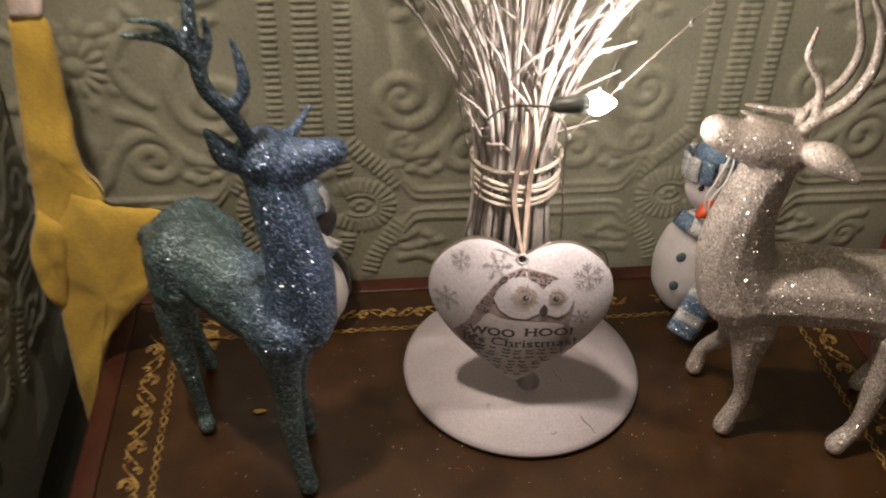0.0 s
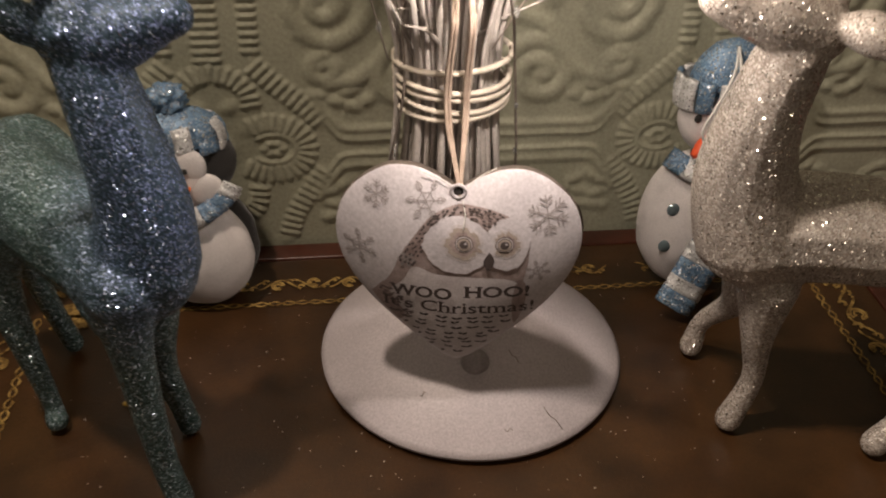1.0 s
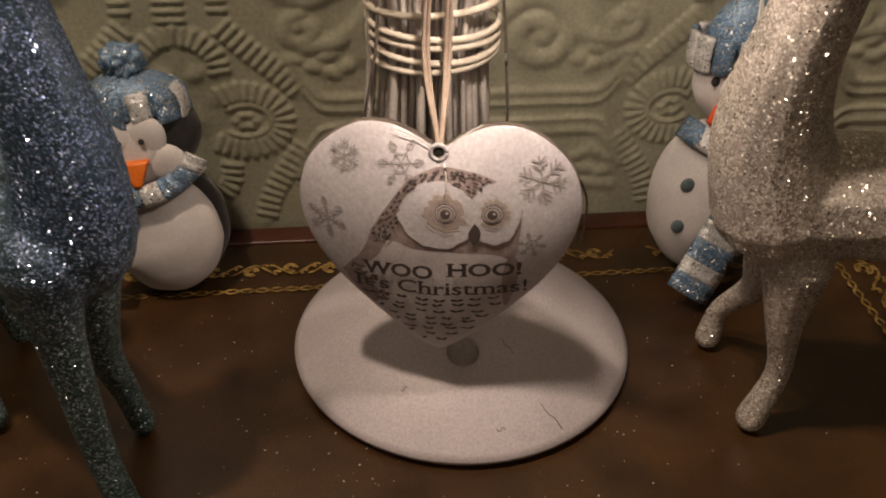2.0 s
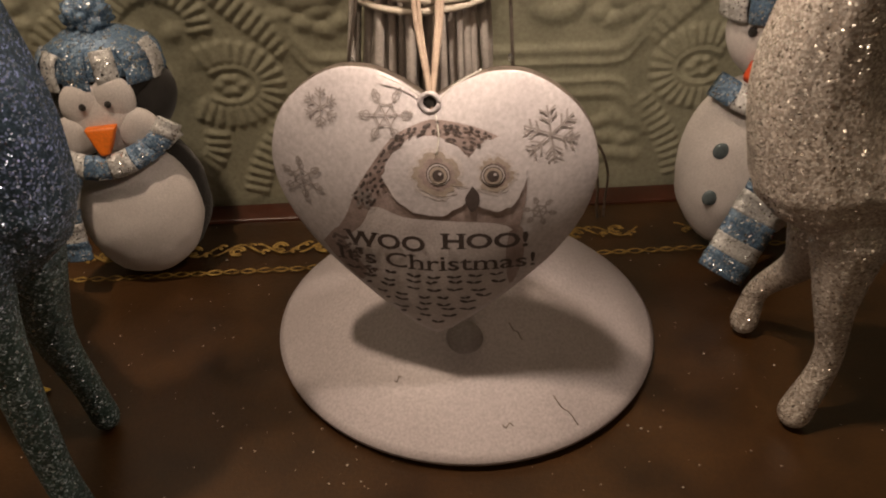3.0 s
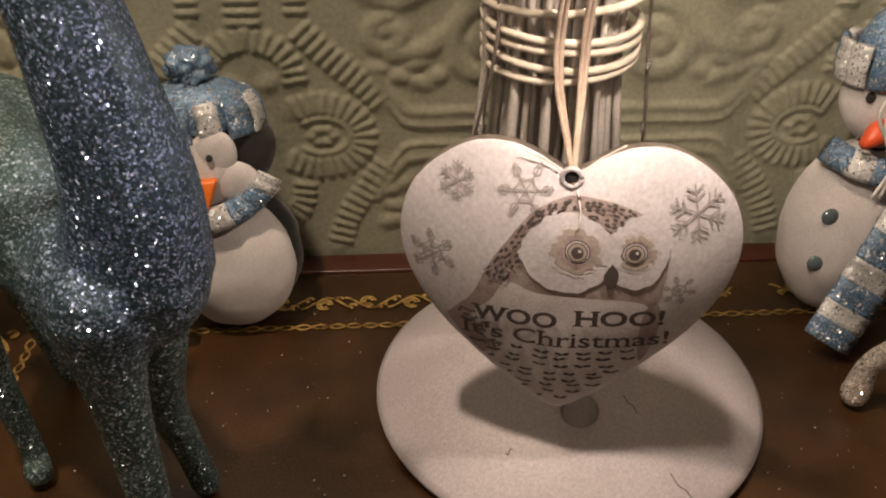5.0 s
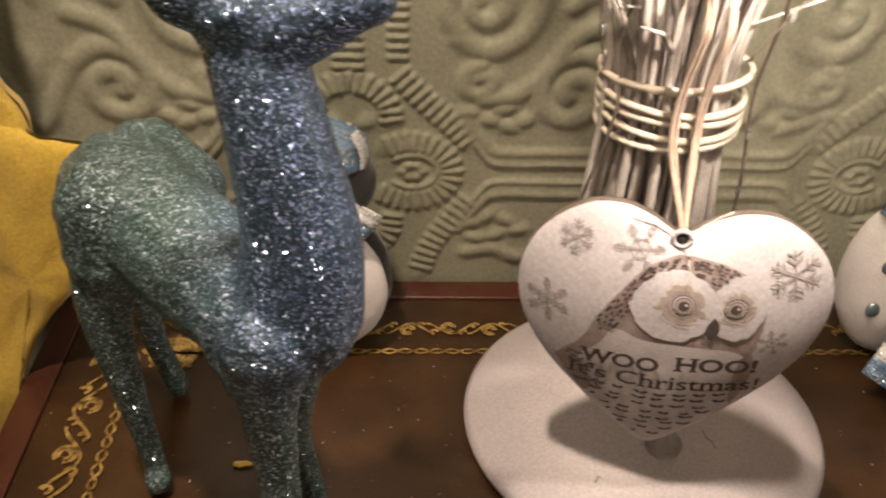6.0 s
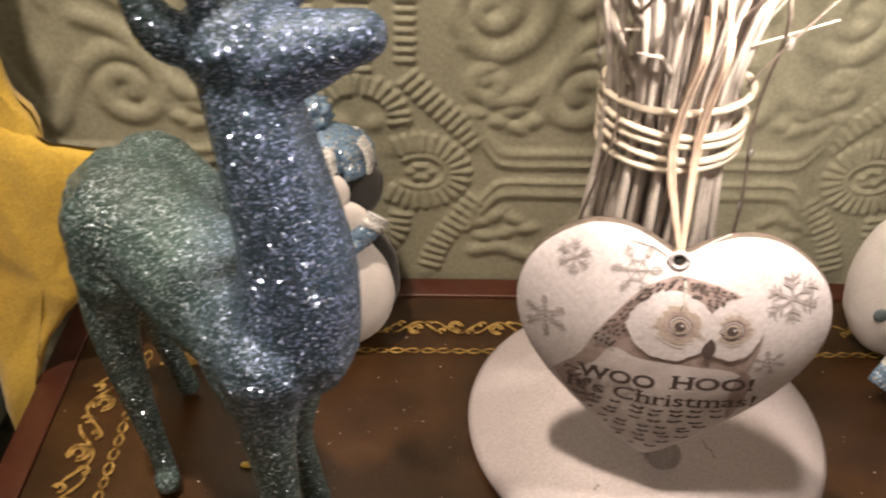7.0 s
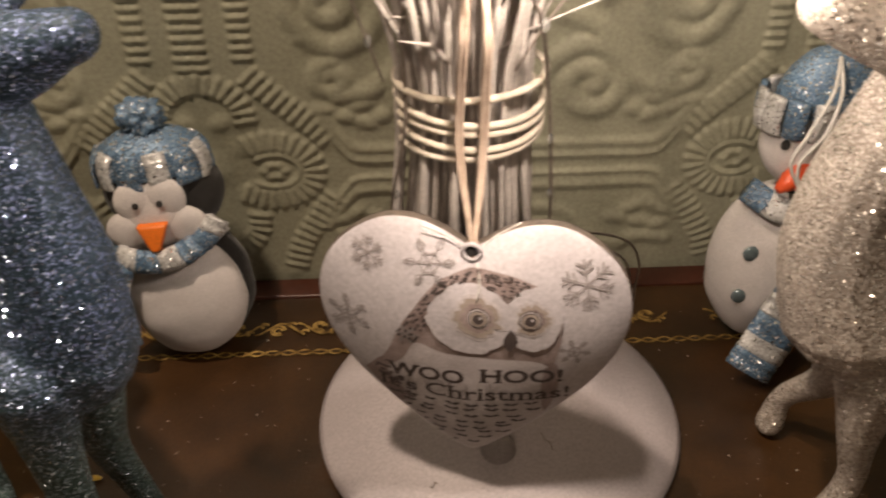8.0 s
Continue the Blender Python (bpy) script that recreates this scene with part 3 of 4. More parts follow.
# ---- the tin heart ----
HC = Vector((-0.0162, -0.1510, 0.1325))
HEART = Matrix.Translation(HC) @ Euler((radians(-5), radians(-1.2), radians(-11))).to_matrix().to_4x4()
# local: x right, z up from the notch, front towards -y


half_line = [tuple(q) for q in smooth_path([(0, -0.0012), (0.0040, 0.0012), (0.0105, 0.0052), (0.0188, 0.0082), (0.0290, 0.0078), (0.0393, 0.0020), (0.0468, -0.0066), (0.0504, -0.0177), (0.0500, -0.0290), (0.0459, -0.0407), (0.0385, -0.0525), (0.0293, -0.0629), (0.0168, -0.0752), (0.0055, -0.0843)], 5)]
OUT = half_line + [(0.0018, -0.0862), (0, -0.0866)] + [(-x, z) for x, z in ([(0.0018, -0.0862)] + half_line[:0:-1])]
MID = (0.0, -0.030)
ANG = np.array([math.atan2(z - MID[1], x - MID[0]) for x, z in OUT])
RAD = np.array([math.hypot(x - MID[0], z - MID[1]) for x, z in OUT])
order = np.argsort(ANG)
ANG, RAD = np.r_[ANG[order] - 2 * math.pi, ANG[order], ANG[order] + 2 * math.pi], np.tile(RAD[order], 3)
PUFF = 0.0095


def on_heart(u, w, lift=0.0003):
    """A place on the heart's bulging front."""
    du, dw = u - MID[0], w - MID[1]
    k = math.hypot(du, dw) / np.interp(math.atan2(dw, du), ANG, RAD)
    if k > 0.962:
        du, dw, k = du * 0.962 / k, dw * 0.962 / k, 0.962
    return Vector((MID[0] + du, -PUFF * (1 - k ** 2.2) ** 0.85 - 0.0005 - lift, MID[1] + dw))


heart = base("heart_ornament", HEART, "puffed white tin heart with a printed Christmas greeting", "ornament")
for name, sign, depth, mat, lab in (("front", -1, PUFF, HEARTWHITE, ""), ("back", 1, 0.0085, GREYPRINT, "dull grey tin back")):
    b = bmesh.new()
    loops = []
    for k in np.linspace(0.02, 1, 34):
        f = math.sin(k * math.pi / 2)
        loops.append([b.verts.new((MID[0] + (x - MID[0]) * f, sign * depth * (1 - f ** 2.2) ** 0.85 + (-0.0005 if sign < 0 else 0.0032), MID[1] + (z - MID[1]) * f)) for x, z in OUT])
    n = len(OUT)
    for p, q in zip(loops, loops[1:]):
        for k in range(n):
            f4 = (p[k], q[k], q[(k + 1) % n], p[(k + 1) % n])
            b.faces.new(f4 if sign > 0 else f4[::-1])
    b.faces.new(loops[0] if sign < 0 else loops[0][::-1])
    bmesh.ops.recalc_face_normals(b, faces=b.faces[:])
    shell = part(name, b, mat, heart, lab)
    if sign < 0:
        front_shell = shell
rim_bm = bmesh.new()
rows = [[rim_bm.verts.new((x * k, y, MID[1] + (z - MID[1]) * k)) for x, z in OUT] for y, k in ((-0.0004, 0.999), (0.0004, 1.003), (0.0024, 1.003), (0.0031, 0.999))]
for p, q in zip(rows, rows[1:]):
    for k in range(len(OUT)):
        rim_bm.faces.new((p[k], q[k], q[(k + 1) % len(OUT)], p[(k + 1) % len(OUT)]))
bmesh.ops.recalc_face_normals(rim_bm, faces=rim_bm.faces[:])
part("rim", rim_bm, WIRE, heart, "dark tin rim")
eyelet = part("eyelet", tube([(0.0028 * math.cos(a), -0.0034, -0.0010 + 0.0028 * math.sin(a)) for a in np.linspace(0, 6.2832, 24)], 0.0008, sides=7), HEARTWHITE, heart, "small pale eyelet")
part("eyelet_hole", ball((0, -0.0032, -0.0010), 0.0021, 0.0005, 0.0021, cuts=2), BLACKFELT, eyelet, "dark hole")
part("foot", ball(HEART.inverted() @ Vector((-0.0055, -0.1515, 0.0360)), 0.0066, 0.0055, 0.0062, 0.0006, 120.0), FOOTGREY, heart, "small grey pebble-like foot")


def patch(name, outline, mat, lift, label="", rings=12):
    """A printed patch laid over the bulge; outline in heart coordinates."""
    b = bmesh.new()
    cu, cw = sum(p[0] for p in outline) / len(outline), sum(p[1] for p in outline) / len(outline)
    prev = None
    for k in np.linspace(0, 1, rings):
        if k == 0:
            centre = b.verts.new(on_heart(cu, cw, lift))
            continue
        ring = [b.verts.new(on_heart(cu + (u - cu) * k, cw + (w - cw) * k, lift)) for u, w in outline]
        m = len(ring)
        for j in range(m):
            b.faces.new((centre, ring[j], ring[(j + 1) % m]) if prev is None else (prev[j], ring[j], ring[(j + 1) % m], prev[(j + 1) % m]))
        prev = ring
    return part(name, b, mat, front_shell, label)


def oval(cu, cw, ru, rw, n=28, rag=0.0, tilt=0.0):
    out = []
    for a in np.linspace(0, 2 * math.pi, n, endpoint=False):
        k = 1 + rag * noise.noise(Vector((cu * 900 + math.cos(a) * 4, cw * 900 + math.sin(a) * 4, 1)))
        x, y = ru * k * math.cos(a), rw * k * math.sin(a)
        out.append((cu + x * math.cos(tilt) - y * math.sin(tilt), cw + x * math.sin(tilt) + y * math.cos(tilt)))
    return out


def closed(pts, steps=5):
    return [tuple(q) for q in smooth_path(list(pts) + [pts[0]], steps)][:-1]


# printed bird: plain shapes
HOOD = [(-0.0240, -0.0310), (-0.0231, -0.0285), (-0.0177, -0.0197), (-0.0113, -0.0108), (-0.0050, -0.0072), (0.0023, -0.0057), (0.0090, -0.0058), (0.0160, -0.0073), (0.0246, -0.0118), (0.0290, -0.0198)]
patch("print_hood", closed([(-0.0350, -0.0500), (-0.0273, -0.0388)] + HOOD[1:] + [(0.0293, -0.0300), (0.0275, -0.0400), (0.0270, -0.0480), (0.012, -0.045), (-0.012, -0.047)], 3), BROWNPRINT, 0.0002, "brown-grey printed patch", 20)
patch("print_body", closed([(-0.0335, -0.0515), (-0.0225, -0.0415), (-0.0175, -0.0335), (-0.008, -0.0365), (0.006, -0.0372), (0.024, -0.0392), (0.0270, -0.050), (0.0262, -0.062), (0.014, -0.0755), (0.000, -0.0845), (-0.014, -0.0745), (-0.027, -0.0620)]), PALEPRINT, 0.00035, "pale printed patch", 20)
patch("print_wing", closed([(-0.0362, -0.0502), (-0.0300, -0.0430), (-0.0275, -0.0500), (-0.0220, -0.0600), (-0.0265, -0.0650)]), BROWNPRINT, 0.0005, "brown-grey printed patch", 8)
patch("print_wing", closed([(0.0245, -0.041), (0.0285, -0.040), (0.0290, -0.052), (0.0250, -0.0640), (0.0235, -0.052)]), BROWNPRINT, 0.0005, "brown-grey printed patch", 8)
FACES = ((0.0003, -0.0226, 0.0138, 0.0127), (0.0202, -0.0217, 0.0090, 0.0120))
for cu, cw, ru, rw in FACES:
    patch("print_face", oval(cu, cw, ru, rw, 48, 0.10), HEARTWHITE, 0.0006, "pale printed oval")
for eu, ew, su, ru, rw in ((0.0030, -0.0212, 0.0029, 0.0083, 0.0083), (0.0194, -0.0211, 0.0203, 0.0060, 0.0066)):
    for size, mat, lift in ((1.0, PALEPRINT, 0.0007), (0.84, RINGPRINT, 0.0008), (0.62, BROWNPRINT, 0.00085)):
        patch("print_shade", oval(su, ew, ru * size, rw * size, 60, 0.34), mat, lift, "soft brown printed ring")
    for r, mat, lift, nm in ((0.0037, DARKPRINT, 0.0009, "print_ring"), (0.0034, PALEPRINT, 0.0010, "print_ring"), (0.0030, DARKPRINT, 0.0011, "print_ring"), (0.0027, RINGPRINT, 0.0012, "print_ring"), (0.0018, DARKPRINT, 0.0013, "print_dot")):
        patch(nm, oval(eu, ew, r, r, 24), mat, lift, "", 3)
    patch("print_glint", oval(eu + 0.0006, ew + 0.0006, 0.0005, 0.0005, 10), HEARTWHITE, 0.0015, "", 2)
patch("print_wedge", closed([(0.0133, -0.0245), (0.0153, -0.0275), (0.0150, -0.0312), (0.0130, -0.0333), (0.0113, -0.0305), (0.0113, -0.0280)]), DARKPRINT, 0.0010, "dark printed wedge", 4)
specks = bmesh.new()
rs = random.Random(3)


def dab(bm, cu, cw, ru, rw, tilt, lift):
    du, dw = cu - MID[0], cw - MID[1]
    if math.hypot(du, dw) > 0.93 * np.interp(math.atan2(dw, du), ANG, RAD):
        return
    ring = [bm.verts.new(on_heart(u, w, lift)) for u, w in oval(cu, cw, ru, rw, 7, 0.0, tilt)]
    bm.faces.new(ring)


crown = np.array(smooth_path(HOOD, 12))
way = np.r_[0, np.cumsum(np.hypot(*np.diff(crown, axis=0).T))]
for drop, pitch in ((0.0009, 0.0021), (0.0027, 0.0024), (0.0045, 0.0026), (0.0063, 0.0030)):
    for d in np.arange(0.001, way[-1] - 0.004, pitch):
        d += rs.uniform(-0.0006, 0.0006)
        q = np.array([np.interp(d, way, crown[:, k]) for k in (0, 1)])
        f = np.array([np.interp(d + 0.001, way, crown[:, k]) for k in (0, 1)]) - q
        f /= np.hypot(*f) + 1e-9
        u, w = q + np.array((f[1], -f[0])) * (drop + rs.uniform(-0.0005, 0.0005))
        if any(((u - a) / (c + 0.0002)) ** 2 + ((w - e) / (g + 0.0002)) ** 2 < 1 for a, e, c, g in FACES):
            continue
        dab(specks, u, w, rs.uniform(0.0006, 0.0011), rs.uniform(0.0004, 0.0006), math.atan2(f[1], f[0]) + rs.uniform(-0.5, 0.5), 0.0009)
tagged(part("print_speck", specks, DARKPRINT, front_shell, "dark printed specks", False), kind="stuff")
dashes = bmesh.new()
for row in range(9):
    w = -0.0585 - row * 0.0030
    span = 0.0265 * (1 - row / 9.6) ** 0.75
    count = max(2, int(span * 2 / 0.0064))
    for k in range(count):
        u = -span + (k + 0.5 * (row % 2) + 0.2) * 2 * span / count + rs.uniform(-0.0009, 0.0009) - 0.001
        size, drop = rs.uniform(0.8, 1.35), rs.uniform(-0.0006, 0.0006)
        for sg in (-1, 1):
            dab(dashes, u + sg * 0.0010 * size, w + drop + rs.uniform(-0.0002, 0.0002), 0.0012 * size, rs.uniform(0.00045, 0.00068), sg * rs.uniform(0.2, 0.5), 0.0009)
wing_specks = bmesh.new()
for k in range(46):
    f, g = rs.random(), rs.random()
    u, w = -0.0335 + 0.012 * f + 0.005 * g, -0.0455 - 0.015 * f + 0.003 * (g - 0.5)
    dab(wing_specks, u, w, 0.0008, 0.0006, rs.uniform(-1, 1), 0.0010)
tagged(part("print_speck", wing_specks, SPECKPRINT, front_shell, "brown printed specks", False), kind="stuff")
tagged(part("print_dash", dashes, DARKPRINT, front_shell, "rows of small dark printed dashes", False), kind="stuff")


def line_art(bm, segs, width, lift):
    for (u0, w0), (u1, w1) in segs:
        d = Vector((u1 - u0, w1 - w0))
        n = Vector((-d.y, d.x)).normalized() * width
        rows = []
        for s in np.linspace(0, 1, 4):
            u, w = u0 + d.x * s, w0 + d.y * s
            rows.append((bm.verts.new(on_heart(u + n.x, w + n.y, lift)), bm.verts.new(on_heart(u - n.x, w - n.y, lift))))
        for a, b in zip(rows, rows[1:]):
            bm.faces.new((a[0], a[1], b[1], b[0]))


def snowflake(cu, cw, r, width, kind, turn=0.0):
    segs = []
    for k in range(6):
        a = turn + k * math.pi / 3 + math.pi / 6

        def at(d, off=0.0):
            return (cu + d * math.cos(a) - off * math.sin(a), cw + d * math.sin(a) + off * math.cos(a))

        segs.append((at(0), at(r)))
        if kind == 0:
            for d, o in ((0.45, 0.3), (0.7, 0.28)):
                segs += [(at(r * d), at(r * (d + o * 0.8), r * o)), (at(r * d), at(r * (d + o * 0.8), -r * o))]
        else:
            c = [at(r * (0.72 + 0.14 * math.cos(q)), r * 0.14 * math.sin(q)) for q in np.linspace(0, 6.2832, 9)]
            segs += list(zip(c, c[1:]))
            segs += [(at(r * 0.3, r * 0.17), at(r * 0.45)), (at(r * 0.3, -r * 0.17), at(r * 0.45)), (at(r * 0.86, r * 0.12), at(r)), (at(r * 0.86, -r * 0.12), at(r))]
    b = bmesh.new()
    line_art(b, segs, width, 0.0005)
    part("printed_snowflake", b, GREYPRINT, front_shell, "grey printed snowflake", False)


snowflake(-0.0328, -0.0030, 0.0056, 0.00024, 0)
snowflake(-0.0128, -0.0040, 0.0080, 0.00019, 1, 0.5)
snowflake(0.0360, -0.0090, 0.0084, 0.00028, 0, 0.2)
snowflake(0.0336, -0.0343, 0.0053, 0.00026, 1, 0.3)
snowflake(-0.0405, -0.0265, 0.0074, 0.00022, 1, 0.1)
snowflake(-0.0205, -0.0305, 0.0038, 0.00026, 1, 0.4)


def greeting(text, u0, u1, w, height, weight):
    """Printed words laid over the bulge."""
    cu = bpy.data.curves.new("words", "FONT")
    cu.body, cu.size, cu.offset, cu.resolution_u = text, 1.0, weight, 3
    tmp = new("words", cu)
    dg = bpy.context.evaluated_depsgraph_get()
    me = bpy.data.meshes.new_from_object(tmp.evaluated_get(dg))
    bpy.data.objects.remove(tmp)
    b = bmesh.new()
    b.from_mesh(me)
    # slab serifs on the flat ends of the stems
    top = max(v.co.y for v in b.verts)
    ends = []
    for e in b.edges:
        p, q = e.verts[0].co, e.verts[1].co
        if e.is_boundary and abs(p.y - q.y) < 0.003 and 0.05 < abs(p.x - q.x) < 0.26:
            if p.y < 0.03:
                ends.append(((p.x + q.x) / 2, abs(p.x - q.x), p.y, 1))
            elif p.y > top - 0.06:
                ends.append(((p.x + q.x) / 2, abs(p.x - q.x), p.y, -1))
    bmesh.ops.triangulate(b, faces=b.faces[:])
    bmesh.ops.subdivide_edges(b, edges=[e for e in b.edges if e.calc_length() > 0.25], cuts=2)
    for x, wide, y, up in ends:
        h = wide / 2 + 0.065
        b.faces.new([b.verts.new((x + dx, y + dy, 1.0)) for dx, dy in ((-h, 0), (h, 0), (h, 0.06 * up), (-h, 0.06 * up))])
    xs = [v.co.x for v in b.verts]
    lo, hi = min(xs), max(xs)
    for v in b.verts:
        v.co = on_heart(u0 + (v.co.x - lo) / (hi - lo) * (u1 - u0), w + v.co.y * height, 0.0013 + 0.00015 * v.co.z)
    part("printed_word", b, DARKPRINT, front_shell, "printed dark grey word " + text, False)


for word, u0, u1, w, size, weight in (("WOO", -0.0282, -0.0016, -0.0484, 0.0080, 0.028), ("HOO!", 0.0033, 0.0305, -0.0468, 0.0080, 0.028),
                                      ("It's", -0.0312, -0.0180, -0.0556, 0.0084, 0.008), ("Christmas!", -0.0148, 0.0328, -0.0556, 0.0084, 0.008)):
    greeting(word, u0, u1, w, size, weight)

loop = base("hanging_twine", HC, "loop of jute twine holding the heart to the bundle", "twine")
for dx, top in ((-0.0040, 0.074), (-0.0026, 0.080), (0.0034, 0.082), (0.0047, 0.076)):
    part("strand", tube([Vector(q) for q in smooth_path([(0.0, -0.0035, -0.0030), (dx * 0.3, 0.003, 0.005), (dx * 0.8, 0.0120, 0.016), (dx, 0.0165, 0.025), (dx * 1.05, 0.0168, 0.036), (dx, 0.0125, 0.050), (dx * 0.9, 0.0060, 0.066), (dx * 0.7, 0.0120, top)], 5)], 0.00085, sides=6), TWINE, loop)
part("knot", ball((0.0, 0.0005, -0.001), 0.0022, 0.0018, 0.0026, 0.0008, 400.0, 2), TWINE, loop)
for pts in ([(0, -0.003, -0.003), (-0.006, -0.0015, 0.003), (-0.015, -0.0005, 0.0075)], [(0, -0.003, -0.003), (0.006, -0.0015, 0.003), (0.015, -0.0005, 0.0078)], [(0.001, -0.005, -0.004), (0.0015, -0.0095, -0.009), (0.0005, -0.0115, -0.014)]):
    part("loose_end", tube([Vector(q) for q in smooth_path(pts, 5)], 0.00024, sides=5), THREAD, loop, "fine pale thread")

# ---- glitter deer ----
BLUE_DEER = {
    'body': [(-0.2005, -0.117, 0.1205, 0.0228), (-0.1845, -0.1345, 0.1185, 0.0212), (-0.160, -0.160, 0.1145, 0.0205), (-0.138, -0.176, 0.114, 0.0208)],
    'haunch': [(-0.1985, -0.1270, 0.1225, 0.0225), (-0.2010, -0.1310, 0.1080, 0.0190)],
    'loin': [(-0.1720, -0.1455, 0.1225, 0.0165), (-0.1650, -0.1520, 0.1180, 0.0175)],
    'shoulder': [(-0.1500, -0.1760, 0.1150, 0.0180), (-0.1460, -0.1830, 0.1040, 0.0155)],
    'far haunch': [(-0.196, -0.101, 0.122, 0.018), (-0.182, -0.108, 0.117, 0.015)],
    'neck': [(-0.136, -0.177, 0.118, 0.0205), (-0.1335, -0.177, 0.144, 0.0172), (-0.1378, -0.175, 0.172, 0.0145), (-0.1425, -0.171, 0.193, 0.0132), (-0.1445, -0.168, 0.205, 0.0135)],
    'head': [(-0.146, -0.168, 0.207, 0.0148), (-0.136, -0.170, 0.205, 0.0130), (-0.124, -0.172, 0.2085, 0.0090), (-0.1135, -0.173, 0.2115, 0.0070)],
    'eye knob': [(-0.1480, -0.1800, 0.2085, 0.0034), (-0.1470, -0.1812, 0.2095, 0.0030)],
    'jaw': [(-0.143, -0.169, 0.199, 0.0110), (-0.130, -0.171, 0.202, 0.0085), (-0.119, -0.172, 0.207, 0.0060)],
    'rear leg': [(-0.202, -0.129, 0.112, 0.0175), (-0.208, -0.136, 0.087, 0.0100), (-0.206, -0.138, 0.053, 0.0065), (-0.2017, -0.138, 0.012, 0.0045), (-0.2, -0.142, 0.003, 0.0055)],
    'far rear leg': [(-0.204, -0.104, 0.100, 0.0150), (-0.209, -0.098, 0.072, 0.008), (-0.209, -0.092, 0.040, 0.0055), (-0.203, -0.088, 0.003, 0.005)],
    'front leg': [(-0.144, -0.188, 0.115, 0.015), (-0.145, -0.19, 0.085, 0.0085), (-0.142, -0.192, 0.03, 0.006), (-0.138, -0.193, 0.003, 0.006)],
    'far front leg': [(-0.141, -0.165, 0.093, 0.013), (-0.144, -0.158, 0.052, 0.0075), (-0.141, -0.152, 0.022, 0.0055), (-0.1385, -0.15, 0.003, 0.0055)],
    'ear': [(-0.153, -0.172, 0.204, 0.004), (-0.161, -0.176, 0.213, 0.0065), (-0.168, -0.18, 0.228, 0.002)],
    'far ear': [(-0.143, -0.158, 0.204, 0.004), (-0.138, -0.15, 0.203, 0.005), (-0.133, -0.143, 0.203, 0.002)],
    'beam': [(-0.148, -0.172, 0.213, 0.0045), (-0.158, -0.178, 0.236, 0.0048), (-0.166, -0.18, 0.249, 0.0046), (-0.168, -0.18, 0.265, 0.0044), (-0.168, -0.18, 0.283, 0.0038), (-0.166, -0.178, 0.299, 0.0022)],
    'beam tine': [(-0.158, -0.178, 0.235, 0.0042), (-0.1505, -0.176, 0.245, 0.0040), (-0.1505, -0.175, 0.256, 0.0032), (-0.1535, -0.174, 0.268, 0.0015)],
    'inner tine': [(-0.167, -0.179, 0.256, 0.0036), (-0.1625, -0.176, 0.268, 0.0030), (-0.1635, -0.174, 0.278, 0.0015)],
    'beam fork': [(-0.167, -0.18, 0.26, 0.0038), (-0.177, -0.183, 0.272, 0.0034), (-0.194, -0.186, 0.276, 0.0018)],
    'upper fork': [(-0.170, -0.181, 0.266, 0.0034), (-0.178, -0.184, 0.279, 0.0026), (-0.191, -0.188, 0.283, 0.0014)],
    'far beam': [(-0.143, -0.164, 0.2125, 0.0042), (-0.132, -0.156, 0.2135, 0.0036), (-0.124, -0.15, 0.223, 0.0018)],
    'far beam tine': [(-0.145, -0.164, 0.21, 0.0036), (-0.15, -0.155, 0.207, 0.003)],
    'tail': [(-0.216, -0.106, 0.122, 0.006), (-0.223, -0.099, 0.116, 0.006), (-0.226, -0.096, 0.106, 0.003)],
}
